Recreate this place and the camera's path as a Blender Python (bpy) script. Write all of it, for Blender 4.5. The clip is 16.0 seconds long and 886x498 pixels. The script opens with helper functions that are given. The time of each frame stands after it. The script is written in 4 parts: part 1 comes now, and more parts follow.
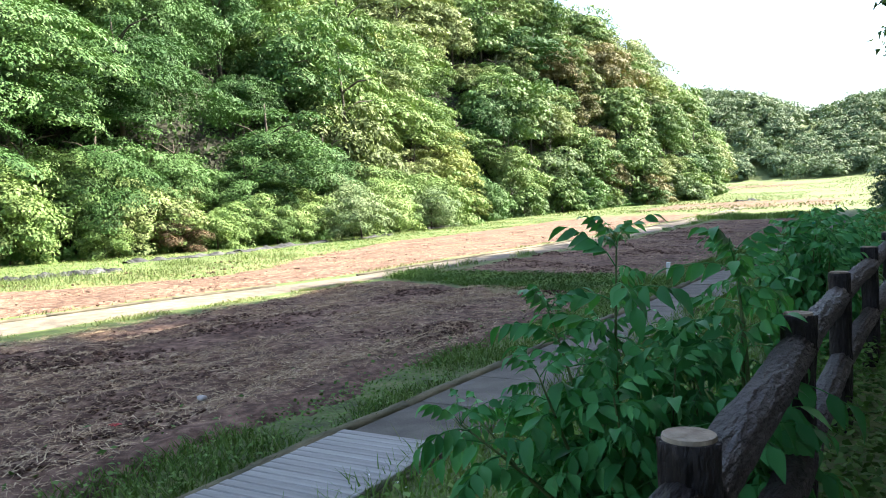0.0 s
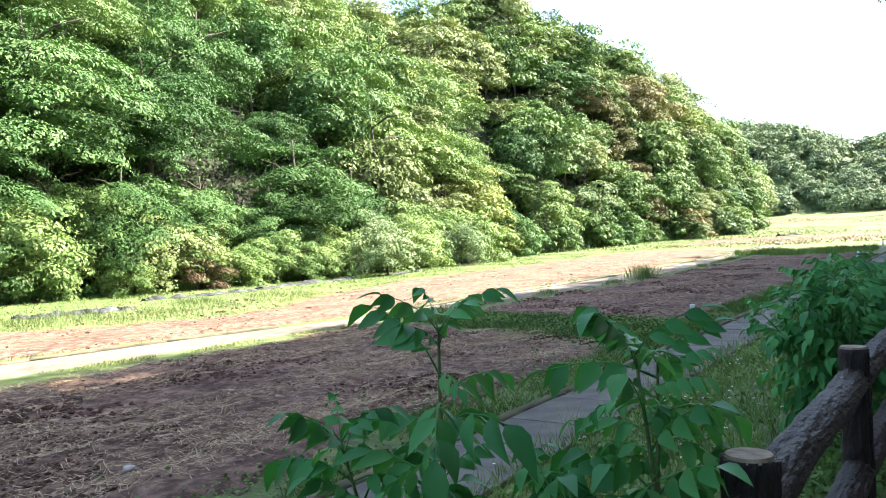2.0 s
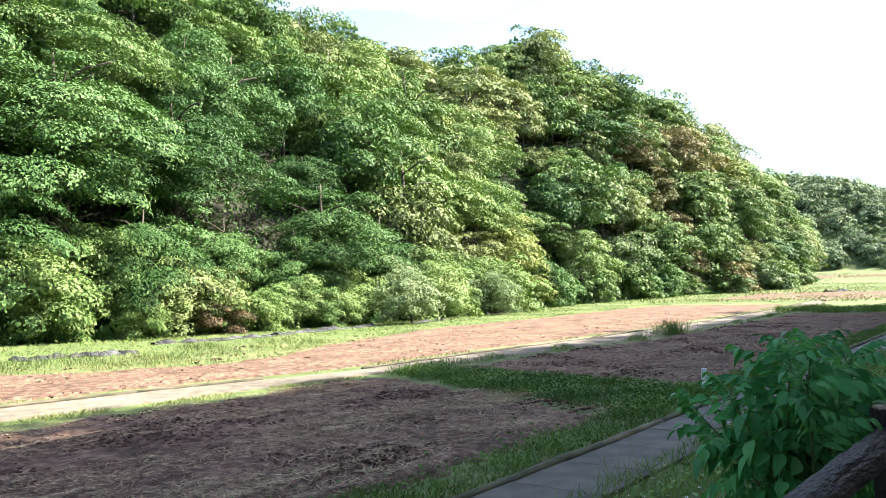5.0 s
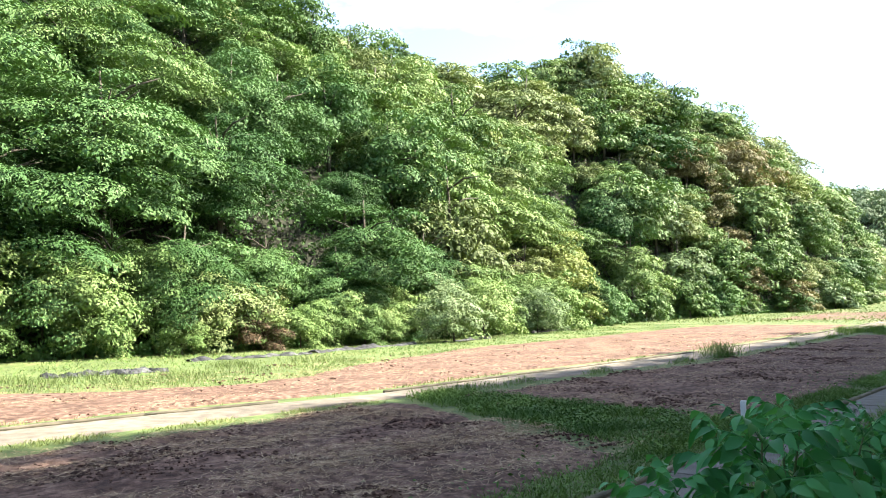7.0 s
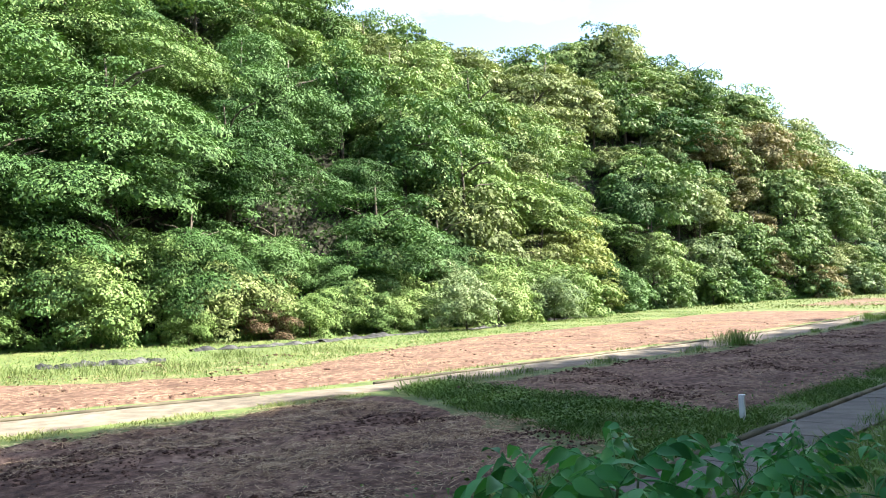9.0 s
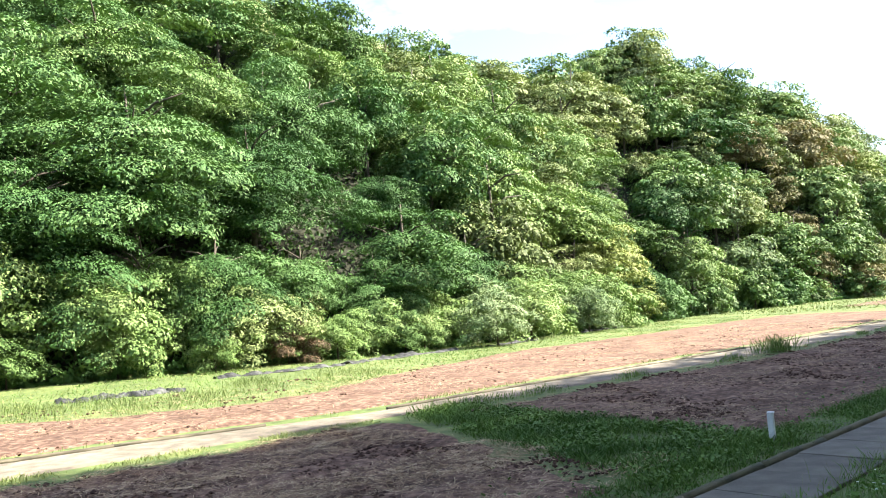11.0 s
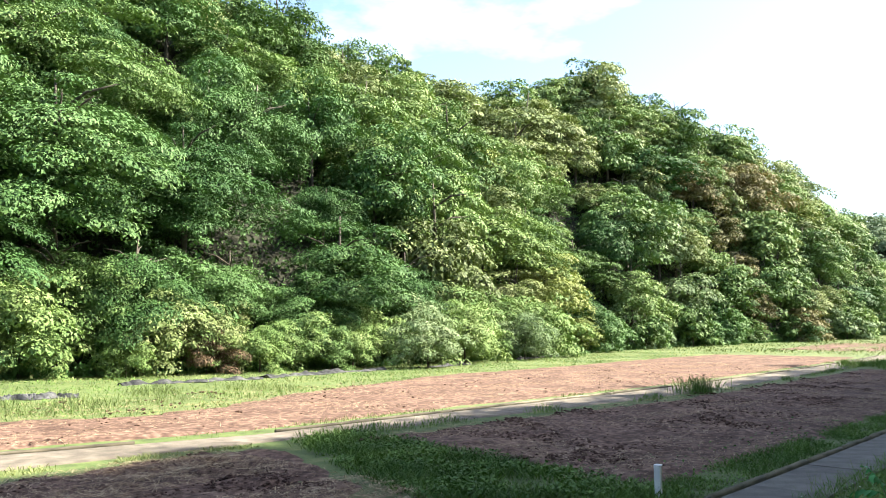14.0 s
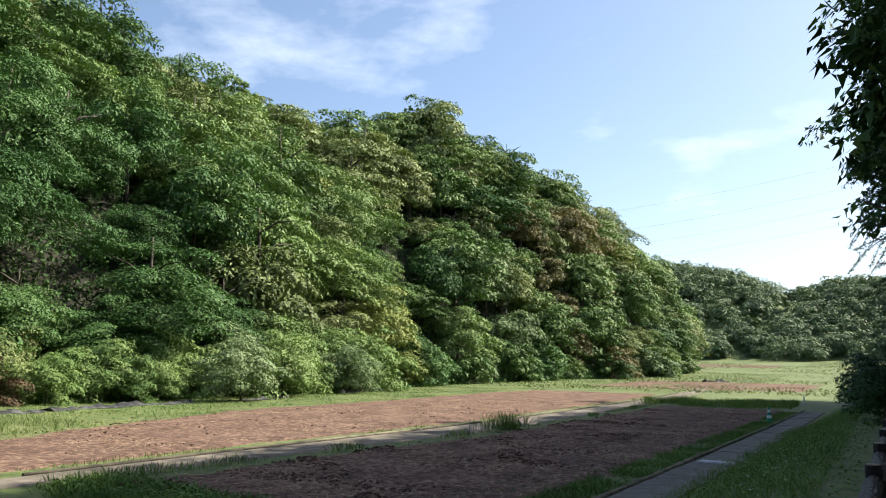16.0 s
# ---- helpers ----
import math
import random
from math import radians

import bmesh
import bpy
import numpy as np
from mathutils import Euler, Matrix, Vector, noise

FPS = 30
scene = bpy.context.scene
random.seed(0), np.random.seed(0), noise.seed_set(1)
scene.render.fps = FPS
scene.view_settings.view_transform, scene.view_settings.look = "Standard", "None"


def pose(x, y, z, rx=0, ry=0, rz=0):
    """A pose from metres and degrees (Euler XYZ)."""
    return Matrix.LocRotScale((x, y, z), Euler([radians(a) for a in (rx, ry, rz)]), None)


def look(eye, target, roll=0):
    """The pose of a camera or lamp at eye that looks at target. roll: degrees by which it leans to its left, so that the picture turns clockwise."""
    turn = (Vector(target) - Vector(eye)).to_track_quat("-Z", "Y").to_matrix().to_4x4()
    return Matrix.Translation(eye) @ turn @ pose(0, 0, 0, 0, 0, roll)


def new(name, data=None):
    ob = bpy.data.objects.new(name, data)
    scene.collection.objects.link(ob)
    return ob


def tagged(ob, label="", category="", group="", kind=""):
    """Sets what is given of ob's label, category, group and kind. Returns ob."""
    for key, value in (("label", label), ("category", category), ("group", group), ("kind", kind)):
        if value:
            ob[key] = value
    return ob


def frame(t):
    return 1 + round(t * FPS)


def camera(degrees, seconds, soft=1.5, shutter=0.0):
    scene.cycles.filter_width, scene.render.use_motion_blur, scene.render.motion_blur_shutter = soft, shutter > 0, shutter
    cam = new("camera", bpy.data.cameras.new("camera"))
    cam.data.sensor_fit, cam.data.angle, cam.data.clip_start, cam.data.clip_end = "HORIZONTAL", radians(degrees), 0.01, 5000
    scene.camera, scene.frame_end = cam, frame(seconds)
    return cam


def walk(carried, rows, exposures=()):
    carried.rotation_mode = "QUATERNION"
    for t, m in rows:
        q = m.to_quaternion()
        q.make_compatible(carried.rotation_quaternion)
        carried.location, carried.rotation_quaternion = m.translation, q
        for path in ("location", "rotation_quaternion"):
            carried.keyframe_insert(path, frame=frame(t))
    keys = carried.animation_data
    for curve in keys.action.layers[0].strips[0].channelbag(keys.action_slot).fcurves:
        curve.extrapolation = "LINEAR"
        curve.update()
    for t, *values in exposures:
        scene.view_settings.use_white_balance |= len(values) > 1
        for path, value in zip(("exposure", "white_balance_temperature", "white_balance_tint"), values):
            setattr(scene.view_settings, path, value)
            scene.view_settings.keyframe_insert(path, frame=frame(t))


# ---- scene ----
cam = camera(59.1, 16.0, soft=1.0)
PATH = [
    (0, (-0.057, 0.93, 1.899), (-1.083, 2.643, 1.796), -2.5),
    (0.5, (-0.03, 1.279, 1.906), (-1.078, 2.978, 1.777), -2.2),
    (1, (-0.06, 1.592, 1.894), (-1.128, 3.277, 1.748), -2.8),
    (1.5, (-0.09, 1.918, 1.912), (-1.2, 3.579, 1.816), -3.2),
    (2, (-0.013, 2.227, 1.942), (-1.12, 3.893, 1.932), -2.6),
    (2.5, (0.016, 2.495, 1.967), (-1.088, 4.161, 2.044), -2.8),
    (3, (0.024, 2.781, 1.991), (-1.1, 4.429, 2.14), -2.7),
    (3.5, (0.075, 3.081, 2.002), (-1.044, 4.732, 2.158), -1.8),
    (4, (0.126, 3.358, 1.964), (-1.019, 4.993, 2.085), -1.6),
    (6.5, (0.176, 4.83, 2.047), (-1.084, 6.376, 2.19), -1.0),
    (7, (0.154, 5.14, 2.071), (-1.142, 6.655, 2.229), -0.9),
    (7.5, (0.18, 5.453, 2.062), (-1.147, 6.941, 2.224), -1.5),
    (8, (0.206, 5.766, 2.056), (-1.111, 7.263, 2.201), -1.1),
    (10.5, (0.126, 7.179, 2.105), (-1.289, 8.587, 2.227), -2.7),
    (11, (0.11, 7.415, 2.123), (-1.301, 8.822, 2.293), -3.5),
    (11.5, (0.151, 7.628, 2.129), (-1.254, 9.038, 2.327), -3.1),
    (12, (0.155, 7.841, 2.131), (-1.239, 9.256, 2.367), -2.5),
    (12.5, (0.135, 8.075, 2.15), (-1.261, 9.485, 2.398), -1.5),
    (13, (0.175, 8.326, 2.159), (-1.214, 9.743, 2.41), -0.4),
    (13.5, (0.203, 8.584, 2.183), (-1.145, 10.044, 2.412), 0.2),
    (14, (0.162, 8.861, 2.195), (-1.159, 10.347, 2.408), 0.2),
    (14.5, (0.156, 9.159, 2.192), (-1.105, 10.694, 2.416), 0.4),
    (15, (0.205, 9.469, 2.21), (-0.956, 11.081, 2.445), 1.2),
    (15.5, (0.245, 9.763, 2.216), (-0.836, 11.426, 2.477), 1.1),
    (16, (0.289, 10.062, 2.215), (-0.691, 11.779, 2.515), 1.2),
]
EXPOSURES = [(0, 2.6), (1.5, 2.72), (2, 2.8), (2.5, 2.2), (3, 1.55), (3.5, 1.7), (4, 2.2), (6.3, 2.45), (7, 2.45), (8.2, 2.35), (10.3, 2.45), (11, 2.45),
             (12.5, 2.25), (13.2, 2.15), (14.5, 2.25), (15.5, 1.75), (16, 1.2)]
walk(cam, [(t, look(eye, target, roll)) for t, eye, target, roll in PATH], EXPOSURES)

# ---- sky and sun ----
SUN_TO = Vector((0.455, 0.53, 0.715)).normalized()
world = bpy.data.worlds.new("world")
scene.world = world
world.use_nodes = True
wn = world.node_tree
wn.nodes.clear()
w_out = wn.nodes.new("ShaderNodeOutputWorld")
w_bg = wn.nodes.new("ShaderNodeBackground")
w_sky = wn.nodes.new("ShaderNodeTexSky")
w_sky.sky_type = "NISHITA"
w_sky.sun_disc = False
w_sky.sun_elevation = math.asin(SUN_TO.z)
w_sky.sun_rotation = math.atan2(SUN_TO.x, SUN_TO.y)
w_sky.air_density, w_sky.dust_density, w_sky.ozone_density = 1.0, 1.4, 1.3
w_co = wn.nodes.new("ShaderNodeTexCoord")
w_map = wn.nodes.new("ShaderNodeMapping")
w_map.inputs["Scale"].default_value = (1.2, 1.6, 3.4)
w_noise = wn.nodes.new("ShaderNodeTexNoise")
w_noise.inputs["Scale"].default_value, w_noise.inputs["Detail"].default_value = 1.7, 7.0
w_noise.inputs["Roughness"].default_value = 0.55
w_ramp = wn.nodes.new("ShaderNodeValToRGB")
w_ramp.color_ramp.elements[0].position, w_ramp.color_ramp.elements[1].position = 0.55, 0.95
w_ramp.color_ramp.elements[1].color = (0.75, 0.75, 0.75, 1)
w_mix = wn.nodes.new("ShaderNodeMixRGB")
w_mix.inputs[2].default_value = (12.5, 12.8, 13.2, 1)
wn.links.new(w_co.outputs["Generated"], w_map.inputs["Vector"])
wn.links.new(w_map.outputs["Vector"], w_noise.inputs["Vector"])
wn.links.new(w_noise.outputs["Fac"], w_ramp.inputs["Fac"])
wn.links.new(w_ramp.outputs["Color"], w_mix.inputs[0])
wn.links.new(w_sky.outputs["Color"], w_mix.inputs[1])
wn.links.new(w_mix.outputs["Color"], w_bg.inputs["Color"])
w_bg.inputs["Strength"].default_value = 0.092
wn.links.new(w_bg.outputs["Background"], w_out.inputs["Surface"])

sun = new("sun", bpy.data.lights.new("sun", "SUN"))
sun.data.energy, sun.data.angle, sun.data.color = 5.0, radians(0.53), (1.0, 0.94, 0.8)
sun.matrix_world = look(SUN_TO * 60, (0, 0, 0))


# ---- materials ----
def material(name, ramp, scale=4.0, detail=6.0, rough=0.85, bump=0.3, bump_scale=30.0, metal=0.0, patch=0.0, stretch=(1, 1, 1),
             object_var=0.0, island_var=0.0, translucent=0.0, spec=0.3):
    """Principled surface: colour by two scales of noise through a ramp of (position, colour)."""
    m = bpy.data.materials.new(name)
    m.use_nodes = True
    nt = m.node_tree
    bs = nt.nodes["Principled BSDF"]
    out = nt.nodes["Material Output"]
    tc = nt.nodes.new("ShaderNodeTexCoord")
    mp = nt.nodes.new("ShaderNodeMapping")
    mp.inputs["Scale"].default_value = stretch
    nt.links.new(tc.outputs["Object"], mp.inputs["Vector"])
    n1 = nt.nodes.new("ShaderNodeTexNoise")
    n1.inputs["Scale"].default_value, n1.inputs["Detail"].default_value = scale, detail
    nt.links.new(mp.outputs["Vector"], n1.inputs["Vector"])
    fac = n1.outputs["Fac"]

    def add(a, b, k):
        s = nt.nodes.new("ShaderNodeMath")
        s.operation = "MULTIPLY_ADD"
        nt.links.new(b, s.inputs[0])
        s.inputs[1].default_value = k
        nt.links.new(a, s.inputs[2])
        o = nt.nodes.new("ShaderNodeMath")
        o.operation = "SUBTRACT"
        nt.links.new(s.outputs[0], o.inputs[0])
        o.inputs[1].default_value = k * 0.5
        return o.outputs[0]
    if patch:
        n2 = nt.nodes.new("ShaderNodeTexNoise")
        n2.inputs["Scale"].default_value, n2.inputs["Detail"].default_value = scale * 0.09, 3.0
        nt.links.new(mp.outputs["Vector"], n2.inputs["Vector"])
        fac = add(fac, n2.outputs["Fac"], patch)
    if object_var:
        oi = nt.nodes.new("ShaderNodeObjectInfo")
        fac = add(fac, oi.outputs["Random"], object_var)
    if island_var:
        ge = nt.nodes.new("ShaderNodeNewGeometry")
        fac = add(fac, ge.outputs["Random Per Island"], island_var)
    cr = nt.nodes.new("ShaderNodeValToRGB")
    el = cr.color_ramp.elements
    el[0].position, el[0].color = ramp[0][0], (*ramp[0][1], 1)
    el[1].position, el[1].color = ramp[-1][0], (*ramp[-1][1], 1)
    for p, c in ramp[1:-1]:
        e = el.new(p)
        e.color = (*c, 1)
    nt.links.new(fac, cr.inputs["Fac"])
    nt.links.new(cr.outputs["Color"], bs.inputs["Base Color"])
    bs.inputs["Roughness"].default_value, bs.inputs["Metallic"].default_value = rough, metal
    bs.inputs["Specular IOR Level"].default_value = spec
    if bump:
        n3 = nt.nodes.new("ShaderNodeTexNoise")
        n3.inputs["Scale"].default_value, n3.inputs["Detail"].default_value = bump_scale, 5.0
        nt.links.new(mp.outputs["Vector"], n3.inputs["Vector"])
        bp = nt.nodes.new("ShaderNodeBump")
        bp.inputs["Strength"].default_value, bp.inputs["Distance"].default_value = bump, 0.03
        nt.links.new(n3.outputs["Fac"], bp.inputs["Height"])
        nt.links.new(bp.outputs["Normal"], bs.inputs["Normal"])
    if translucent:
        tr = nt.nodes.new("ShaderNodeBsdfTranslucent")
        br = nt.nodes.new("ShaderNodeMixRGB")
        br.blend_type, br.inputs[0].default_value = "MULTIPLY", 1.0
        br.inputs[2].default_value = (1.15, 1.25, 0.55, 1)
        nt.links.new(cr.outputs["Color"], br.inputs[1])
        nt.links.new(br.outputs["Color"], tr.inputs["Color"])
        mx = nt.nodes.new("ShaderNodeMixShader")
        mx.inputs["Fac"].default_value = translucent
        nt.links.new(bs.outputs["BSDF"], mx.inputs[1])
        nt.links.new(tr.outputs["BSDF"], mx.inputs[2])
        nt.links.new(mx.outputs["Shader"], out.inputs["Surface"])
    return m


def leaf_material(name, dark, mid, light, rough=0.62, translucent=0.07):
    return material(name, [(0.2, dark), (0.5, mid), (0.85, light)], scale=0.55, detail=3, rough=rough, bump=0, object_var=0.42,
                    island_var=0.3, translucent=translucent, spec=0.18)


M_GRASS_GROUND = material("weedy_ground", [(0.25, (0.045, 0.062, 0.022)), (0.5, (0.095, 0.13, 0.038)), (0.8, (0.18, 0.19, 0.075))], scale=2.5,
                          patch=0.5, bump=0.8, bump_scale=14)
# leaf litter made near black: the deep shade under trees is in its colour
M_SHADE_LITTER = material("shade_dark_litter", [(0.3, (0.01, 0.013, 0.006)), (0.7, (0.026, 0.027, 0.012))], scale=3, bump=0.8, bump_scale=12)
M_SOIL = material("tilled_soil", [(0.2, (0.034, 0.021, 0.016)), (0.45, (0.105, 0.064, 0.048)), (0.62, (0.2, 0.128, 0.094)), (0.85, (0.36, 0.25, 0.185))],
                  scale=8.0, detail=10, patch=0.4, bump=0.9, bump_scale=32, rough=0.95, spec=0.15, stretch=(1.0, 0.8, 1))
M_CLOD = material("soil_clod", [(0.2, (0.03, 0.018, 0.014)), (0.5, (0.08, 0.048, 0.036)), (0.85, (0.17, 0.105, 0.078))], scale=6, bump=0.6, bump_scale=30, island_var=0.0,
                  rough=0.95, spec=0.1, patch=0.4)
M_STRAW = material("straw", [(0.2, (0.213, 0.138, 0.0833)), (0.5, (0.405, 0.287, 0.176)), (0.85, (0.574, 0.462, 0.294))], scale=1.5, bump=0, island_var=0.9, rough=0.9)
M_PATH = material("worn_concrete", [(0.25, (0.105, 0.0882, 0.0689)), (0.55, (0.189, 0.161, 0.126)), (0.85, (0.26, 0.231, 0.189))], scale=3.0, detail=9, patch=0.7,
                  bump=0.35, bump_scale=60, rough=0.9, object_var=0.2)
M_BOARD = material("grey_board", [(0.25, (0.265, 0.262, 0.244)), (0.6, (0.359, 0.354, 0.333)), (0.85, (0.437, 0.431, 0.407))], scale=6, patch=0.5, bump=0.3,
                   bump_scale=50, object_var=0.3, stretch=(0.3, 2, 1))
M_EDGE_LOG = material("edging_log", [(0.25, (0.05, 0.055, 0.028)), (0.55, (0.12, 0.115, 0.065)), (0.85, (0.24, 0.21, 0.135))], scale=5, patch=0.5, bump=0.5,
                      bump_scale=30, object_var=0.35, stretch=(2, 0.5, 2))
M_DARK_LOG = material("dark_edging_log", [(0.25, (0.04, 0.034, 0.025)), (0.55, (0.1, 0.085, 0.06)), (0.85, (0.22, 0.19, 0.14))], scale=5, patch=0.5, bump=0.5,
                      bump_scale=30, object_var=0.4, stretch=(2, 0.5, 2))
M_BARK = material("tree_bark", [(0.25, (0.035, 0.028, 0.022)), (0.6, (0.09, 0.075, 0.06)), (0.85, (0.15, 0.13, 0.11))], scale=5, bump=1.0, bump_scale=14,
                  stretch=(1, 1, 0.25))
M_FENCE = material("moulded_bark", [(0.25, (0.00962, 0.007, 0.0068)), (0.5, (0.0215, 0.0161, 0.015)), (0.68, (0.0392, 0.0301, 0.0286)), (0.88, (0.074, 0.0616, 0.0598))],
                   scale=22, detail=7, bump=1.0, bump_scale=62, rough=0.6, stretch=(1, 1, 0.3), patch=0.3, spec=0.35)
M_CUT = material("cut_log_end", [(0.3, (0.2, 0.15, 0.105)), (0.6, (0.33, 0.265, 0.19)), (0.85, (0.42, 0.35, 0.27))], scale=30, bump=0.3, bump_scale=60)
M_PLASTIC = material("weed_sheet", [(0.3, (0.012, 0.013, 0.014)), (0.52, (0.04, 0.04, 0.041)), (0.8, (0.13, 0.13, 0.127))], scale=2.5, patch=0.8, bump=0.6,
                     bump_scale=8, rough=0.7, spec=0.3)
M_WHITE = material("white_paint", [(0.3, (0.7, 0.7, 0.69)), (0.8, (0.84, 0.84, 0.83))], scale=9, bump=0.1, rough=0.5)
M_CONE = material("green_plastic", [(0.3, (0.01, 0.2, 0.1)), (0.8, (0.02, 0.32, 0.17))], scale=6, bump=0.1, rough=0.5)
M_STEEL = material("galvanised_steel", [(0.3, (0.3, 0.3, 0.31)), (0.8, (0.5, 0.5, 0.51))], scale=12, bump=0.2, rough=0.45, metal=0.7)
# the farm path's concrete again, darkened in colour for the shade on the footpath
M_SHADED_SLAB = material("shaded_concrete", [(0.25, (0.0765, 0.0706, 0.0574)), (0.55, (0.13, 0.12, 0.101)), (0.85, (0.185, 0.17, 0.144))], scale=3.0, detail=9, patch=0.7,
                  bump=0.35, bump_scale=60, rough=0.85, object_var=0.15)
M_WALK = material("walkway_dirt", [(0.25, (0.07, 0.06, 0.05)), (0.55, (0.15, 0.13, 0.11)), (0.85, (0.24, 0.21, 0.18))], scale=4, patch=0.5, bump=0.6,
                  bump_scale=40)
M_STONE = material("pale_stone", [(0.3, (0.4, 0.38, 0.36)), (0.8, (0.6, 0.58, 0.55))], scale=9, bump=0.5)
M_PUDDLE = material("muddy_water", [(0.3, (0.05, 0.04, 0.03)), (0.8, (0.09, 0.07, 0.055))], scale=2, bump=0, rough=0.08, spec=0.5)
M_RED = material("red_film", [(0.3, (0.4, 0.03, 0.03)), (0.8, (0.6, 0.06, 0.05))], scale=12, bump=0.1, rough=0.4)
M_CABLE = material("power_cable", [(0.3, (0.25, 0.27, 0.3)), (0.8, (0.35, 0.37, 0.4))], scale=2, bump=0)
L_MID = leaf_material("leaf_mid_green", (0.0535, 0.105, 0.0279), (0.114, 0.192, 0.0559), (0.204, 0.279, 0.0989))
L_DARK = leaf_material("leaf_dark_green", (0.033, 0.0826, 0.0238), (0.0681, 0.143, 0.041), (0.129, 0.217, 0.0756))
L_LIGHT = leaf_material("leaf_light_green", (0.089, 0.16, 0.0401), (0.172, 0.259, 0.0801), (0.267, 0.329, 0.134))
L_OLIVE = leaf_material("leaf_olive", (0.0915, 0.122, 0.0436), (0.183, 0.229, 0.0843), (0.292, 0.326, 0.145))
L_YELLOW = leaf_material("leaf_yellow_green", (0.1, 0.135, 0.03), (0.18, 0.225, 0.055), (0.26, 0.295, 0.1))
L_RUST = leaf_material("leaf_rust", (0.085, 0.09, 0.032), (0.17, 0.155, 0.064), (0.28, 0.23, 0.12))
L_PALE = leaf_material("leaf_pale_blossom", (0.072, 0.12, 0.0504), (0.144, 0.21, 0.09), (0.252, 0.312, 0.162))
L_BROWN = leaf_material("leaf_dead_brown", (0.06, 0.042, 0.024), (0.14, 0.095, 0.055), (0.22, 0.155, 0.095))
# distance haze is mixed into this leaf colour: paler and bluer greens
L_FAR_HAZE = leaf_material("leaf_far_hazy", (0.072, 0.114, 0.0576), (0.114, 0.168, 0.0816), (0.168, 0.222, 0.11))
L_ELDER = leaf_material("leaf_elder", (0.0364, 0.159, 0.0502), (0.0693, 0.267, 0.0823), (0.13, 0.385, 0.121), rough=0.42, translucent=0.3)
L_STEM = material("green_stem", [(0.3, (0.06, 0.1, 0.03)), (0.8, (0.13, 0.17, 0.06))], scale=10, bump=0.2)
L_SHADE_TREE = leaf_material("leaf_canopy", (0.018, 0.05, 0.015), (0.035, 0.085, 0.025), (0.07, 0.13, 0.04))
G_FRESH = leaf_material("grass_fresh", (0.06, 0.125, 0.024), (0.125, 0.22, 0.045), (0.21, 0.3, 0.078))
G_DRY = leaf_material("grass_pale", (0.09, 0.125, 0.036), (0.17, 0.215, 0.068), (0.28, 0.3, 0.125))
G_WEED = leaf_material("weed_leaf", (0.04, 0.1, 0.02), (0.085, 0.175, 0.036), (0.155, 0.26, 0.06))

# ---- small helpers ----
rng = np.random.default_rng(7)


def mesh_of(name, verts, faces, mat, smooth=False):
    me = bpy.data.meshes.new(name)
    me.from_pydata([tuple(v) for v in verts], [], [tuple(f) for f in faces])
    me.materials.append(mat)
    if smooth:
        me.shade_smooth()
    return me


def mesh_of_cards(name, q, mat):
    """One mesh from an array (n, k, 3) of n separate k-sided leaves."""
    n, k = q.shape[:2]
    me = bpy.data.meshes.new(name)
    me.vertices.add(n * k)
    me.vertices.foreach_set("co", np.ascontiguousarray(q, dtype=np.float32).ravel())
    me.loops.add(n * k)
    me.loops.foreach_set("vertex_index", np.arange(n * k, dtype=np.int32))
    me.polygons.add(n)
    me.polygons.foreach_set("loop_start", np.arange(0, n * k, k, dtype=np.int32))
    me.update(calc_edges=True)
    me.materials.append(mat)
    return me


def part(name, data, parent, m=None, label=""):
    ob = new(name, data)
    ob.parent = parent
    if m is not None:
        ob.matrix_basis = m
    return tagged(ob, label) if label else ob


def bm_mesh(name, bm, mat, smooth=False):
    me = bpy.data.meshes.new(name)
    bm.to_mesh(me)
    bm.free()
    me.materials.append(mat)
    if smooth:
        me.shade_smooth()
    return me


def unit(a):
    return a / np.maximum(np.linalg.norm(a, axis=-1, keepdims=True), 1e-9)


def leaf_cards(p, n, t, length, width, droop=0.15):
    """Lozenge leaves at p, with normals n and tips towards t."""
    t = unit(t - n * np.sum(t * n, axis=1, keepdims=True))
    s = np.cross(n, t)
    length, width = np.reshape(length, (-1, 1)), np.reshape(width, (-1, 1))
    a = p - t * length * 0.45
    b = p + s * width * 0.5 + t * length * 0.03
    c = p + t * length * 0.55 - n * length * droop
    d = p - s * width * 0.5 + t * length * 0.03
    return np.stack([a, b, c, d], axis=1)


def sprig_cards(p, n, t, length, width, droop=0.15):
    """Three-cornered leaf tips, for crowns seen from afar."""
    t = unit(t - n * np.sum(t * n, axis=1, keepdims=True))
    s = np.cross(n, t)
    length, width = np.reshape(length, (-1, 1)), np.reshape(width, (-1, 1))
    return np.stack([p - t * length * 0.4 + s * width * 0.5, p + t * length * 0.6 - n * length * droop, p - t * length * 0.35 - s * width * 0.5], axis=1)


def tube(points, radii, sides=8):
    """Verts and faces of a tapered tube along the points."""
    v, f = [], []
    pts = [Vector(p) for p in points]
    for i, p in enumerate(pts):
        d = (pts[min(i + 1, len(pts) - 1)] - pts[max(i - 1, 0)]).normalized()
        a = d.orthogonal().normalized() if abs(d.z) > 0.9 else d.cross(Vector((0, 0, 1))).normalized()
        b = d.cross(a)
        for k in range(sides):
            w = 2 * math.pi * k / sides
            v.append(p + (a * math.cos(w) + b * math.sin(w)) * radii[i])
    for i in range(len(pts) - 1):
        for k in range(sides):
            k2 = (k + 1) % sides
            f.append((i * sides + k, i * sides + k2, (i + 1) * sides + k2, (i + 1) * sides + k))
    f.append(tuple(range(sides))[::-1])
    f.append(tuple((len(pts) - 1) * sides + k for k in range(sides)))
    return v, f


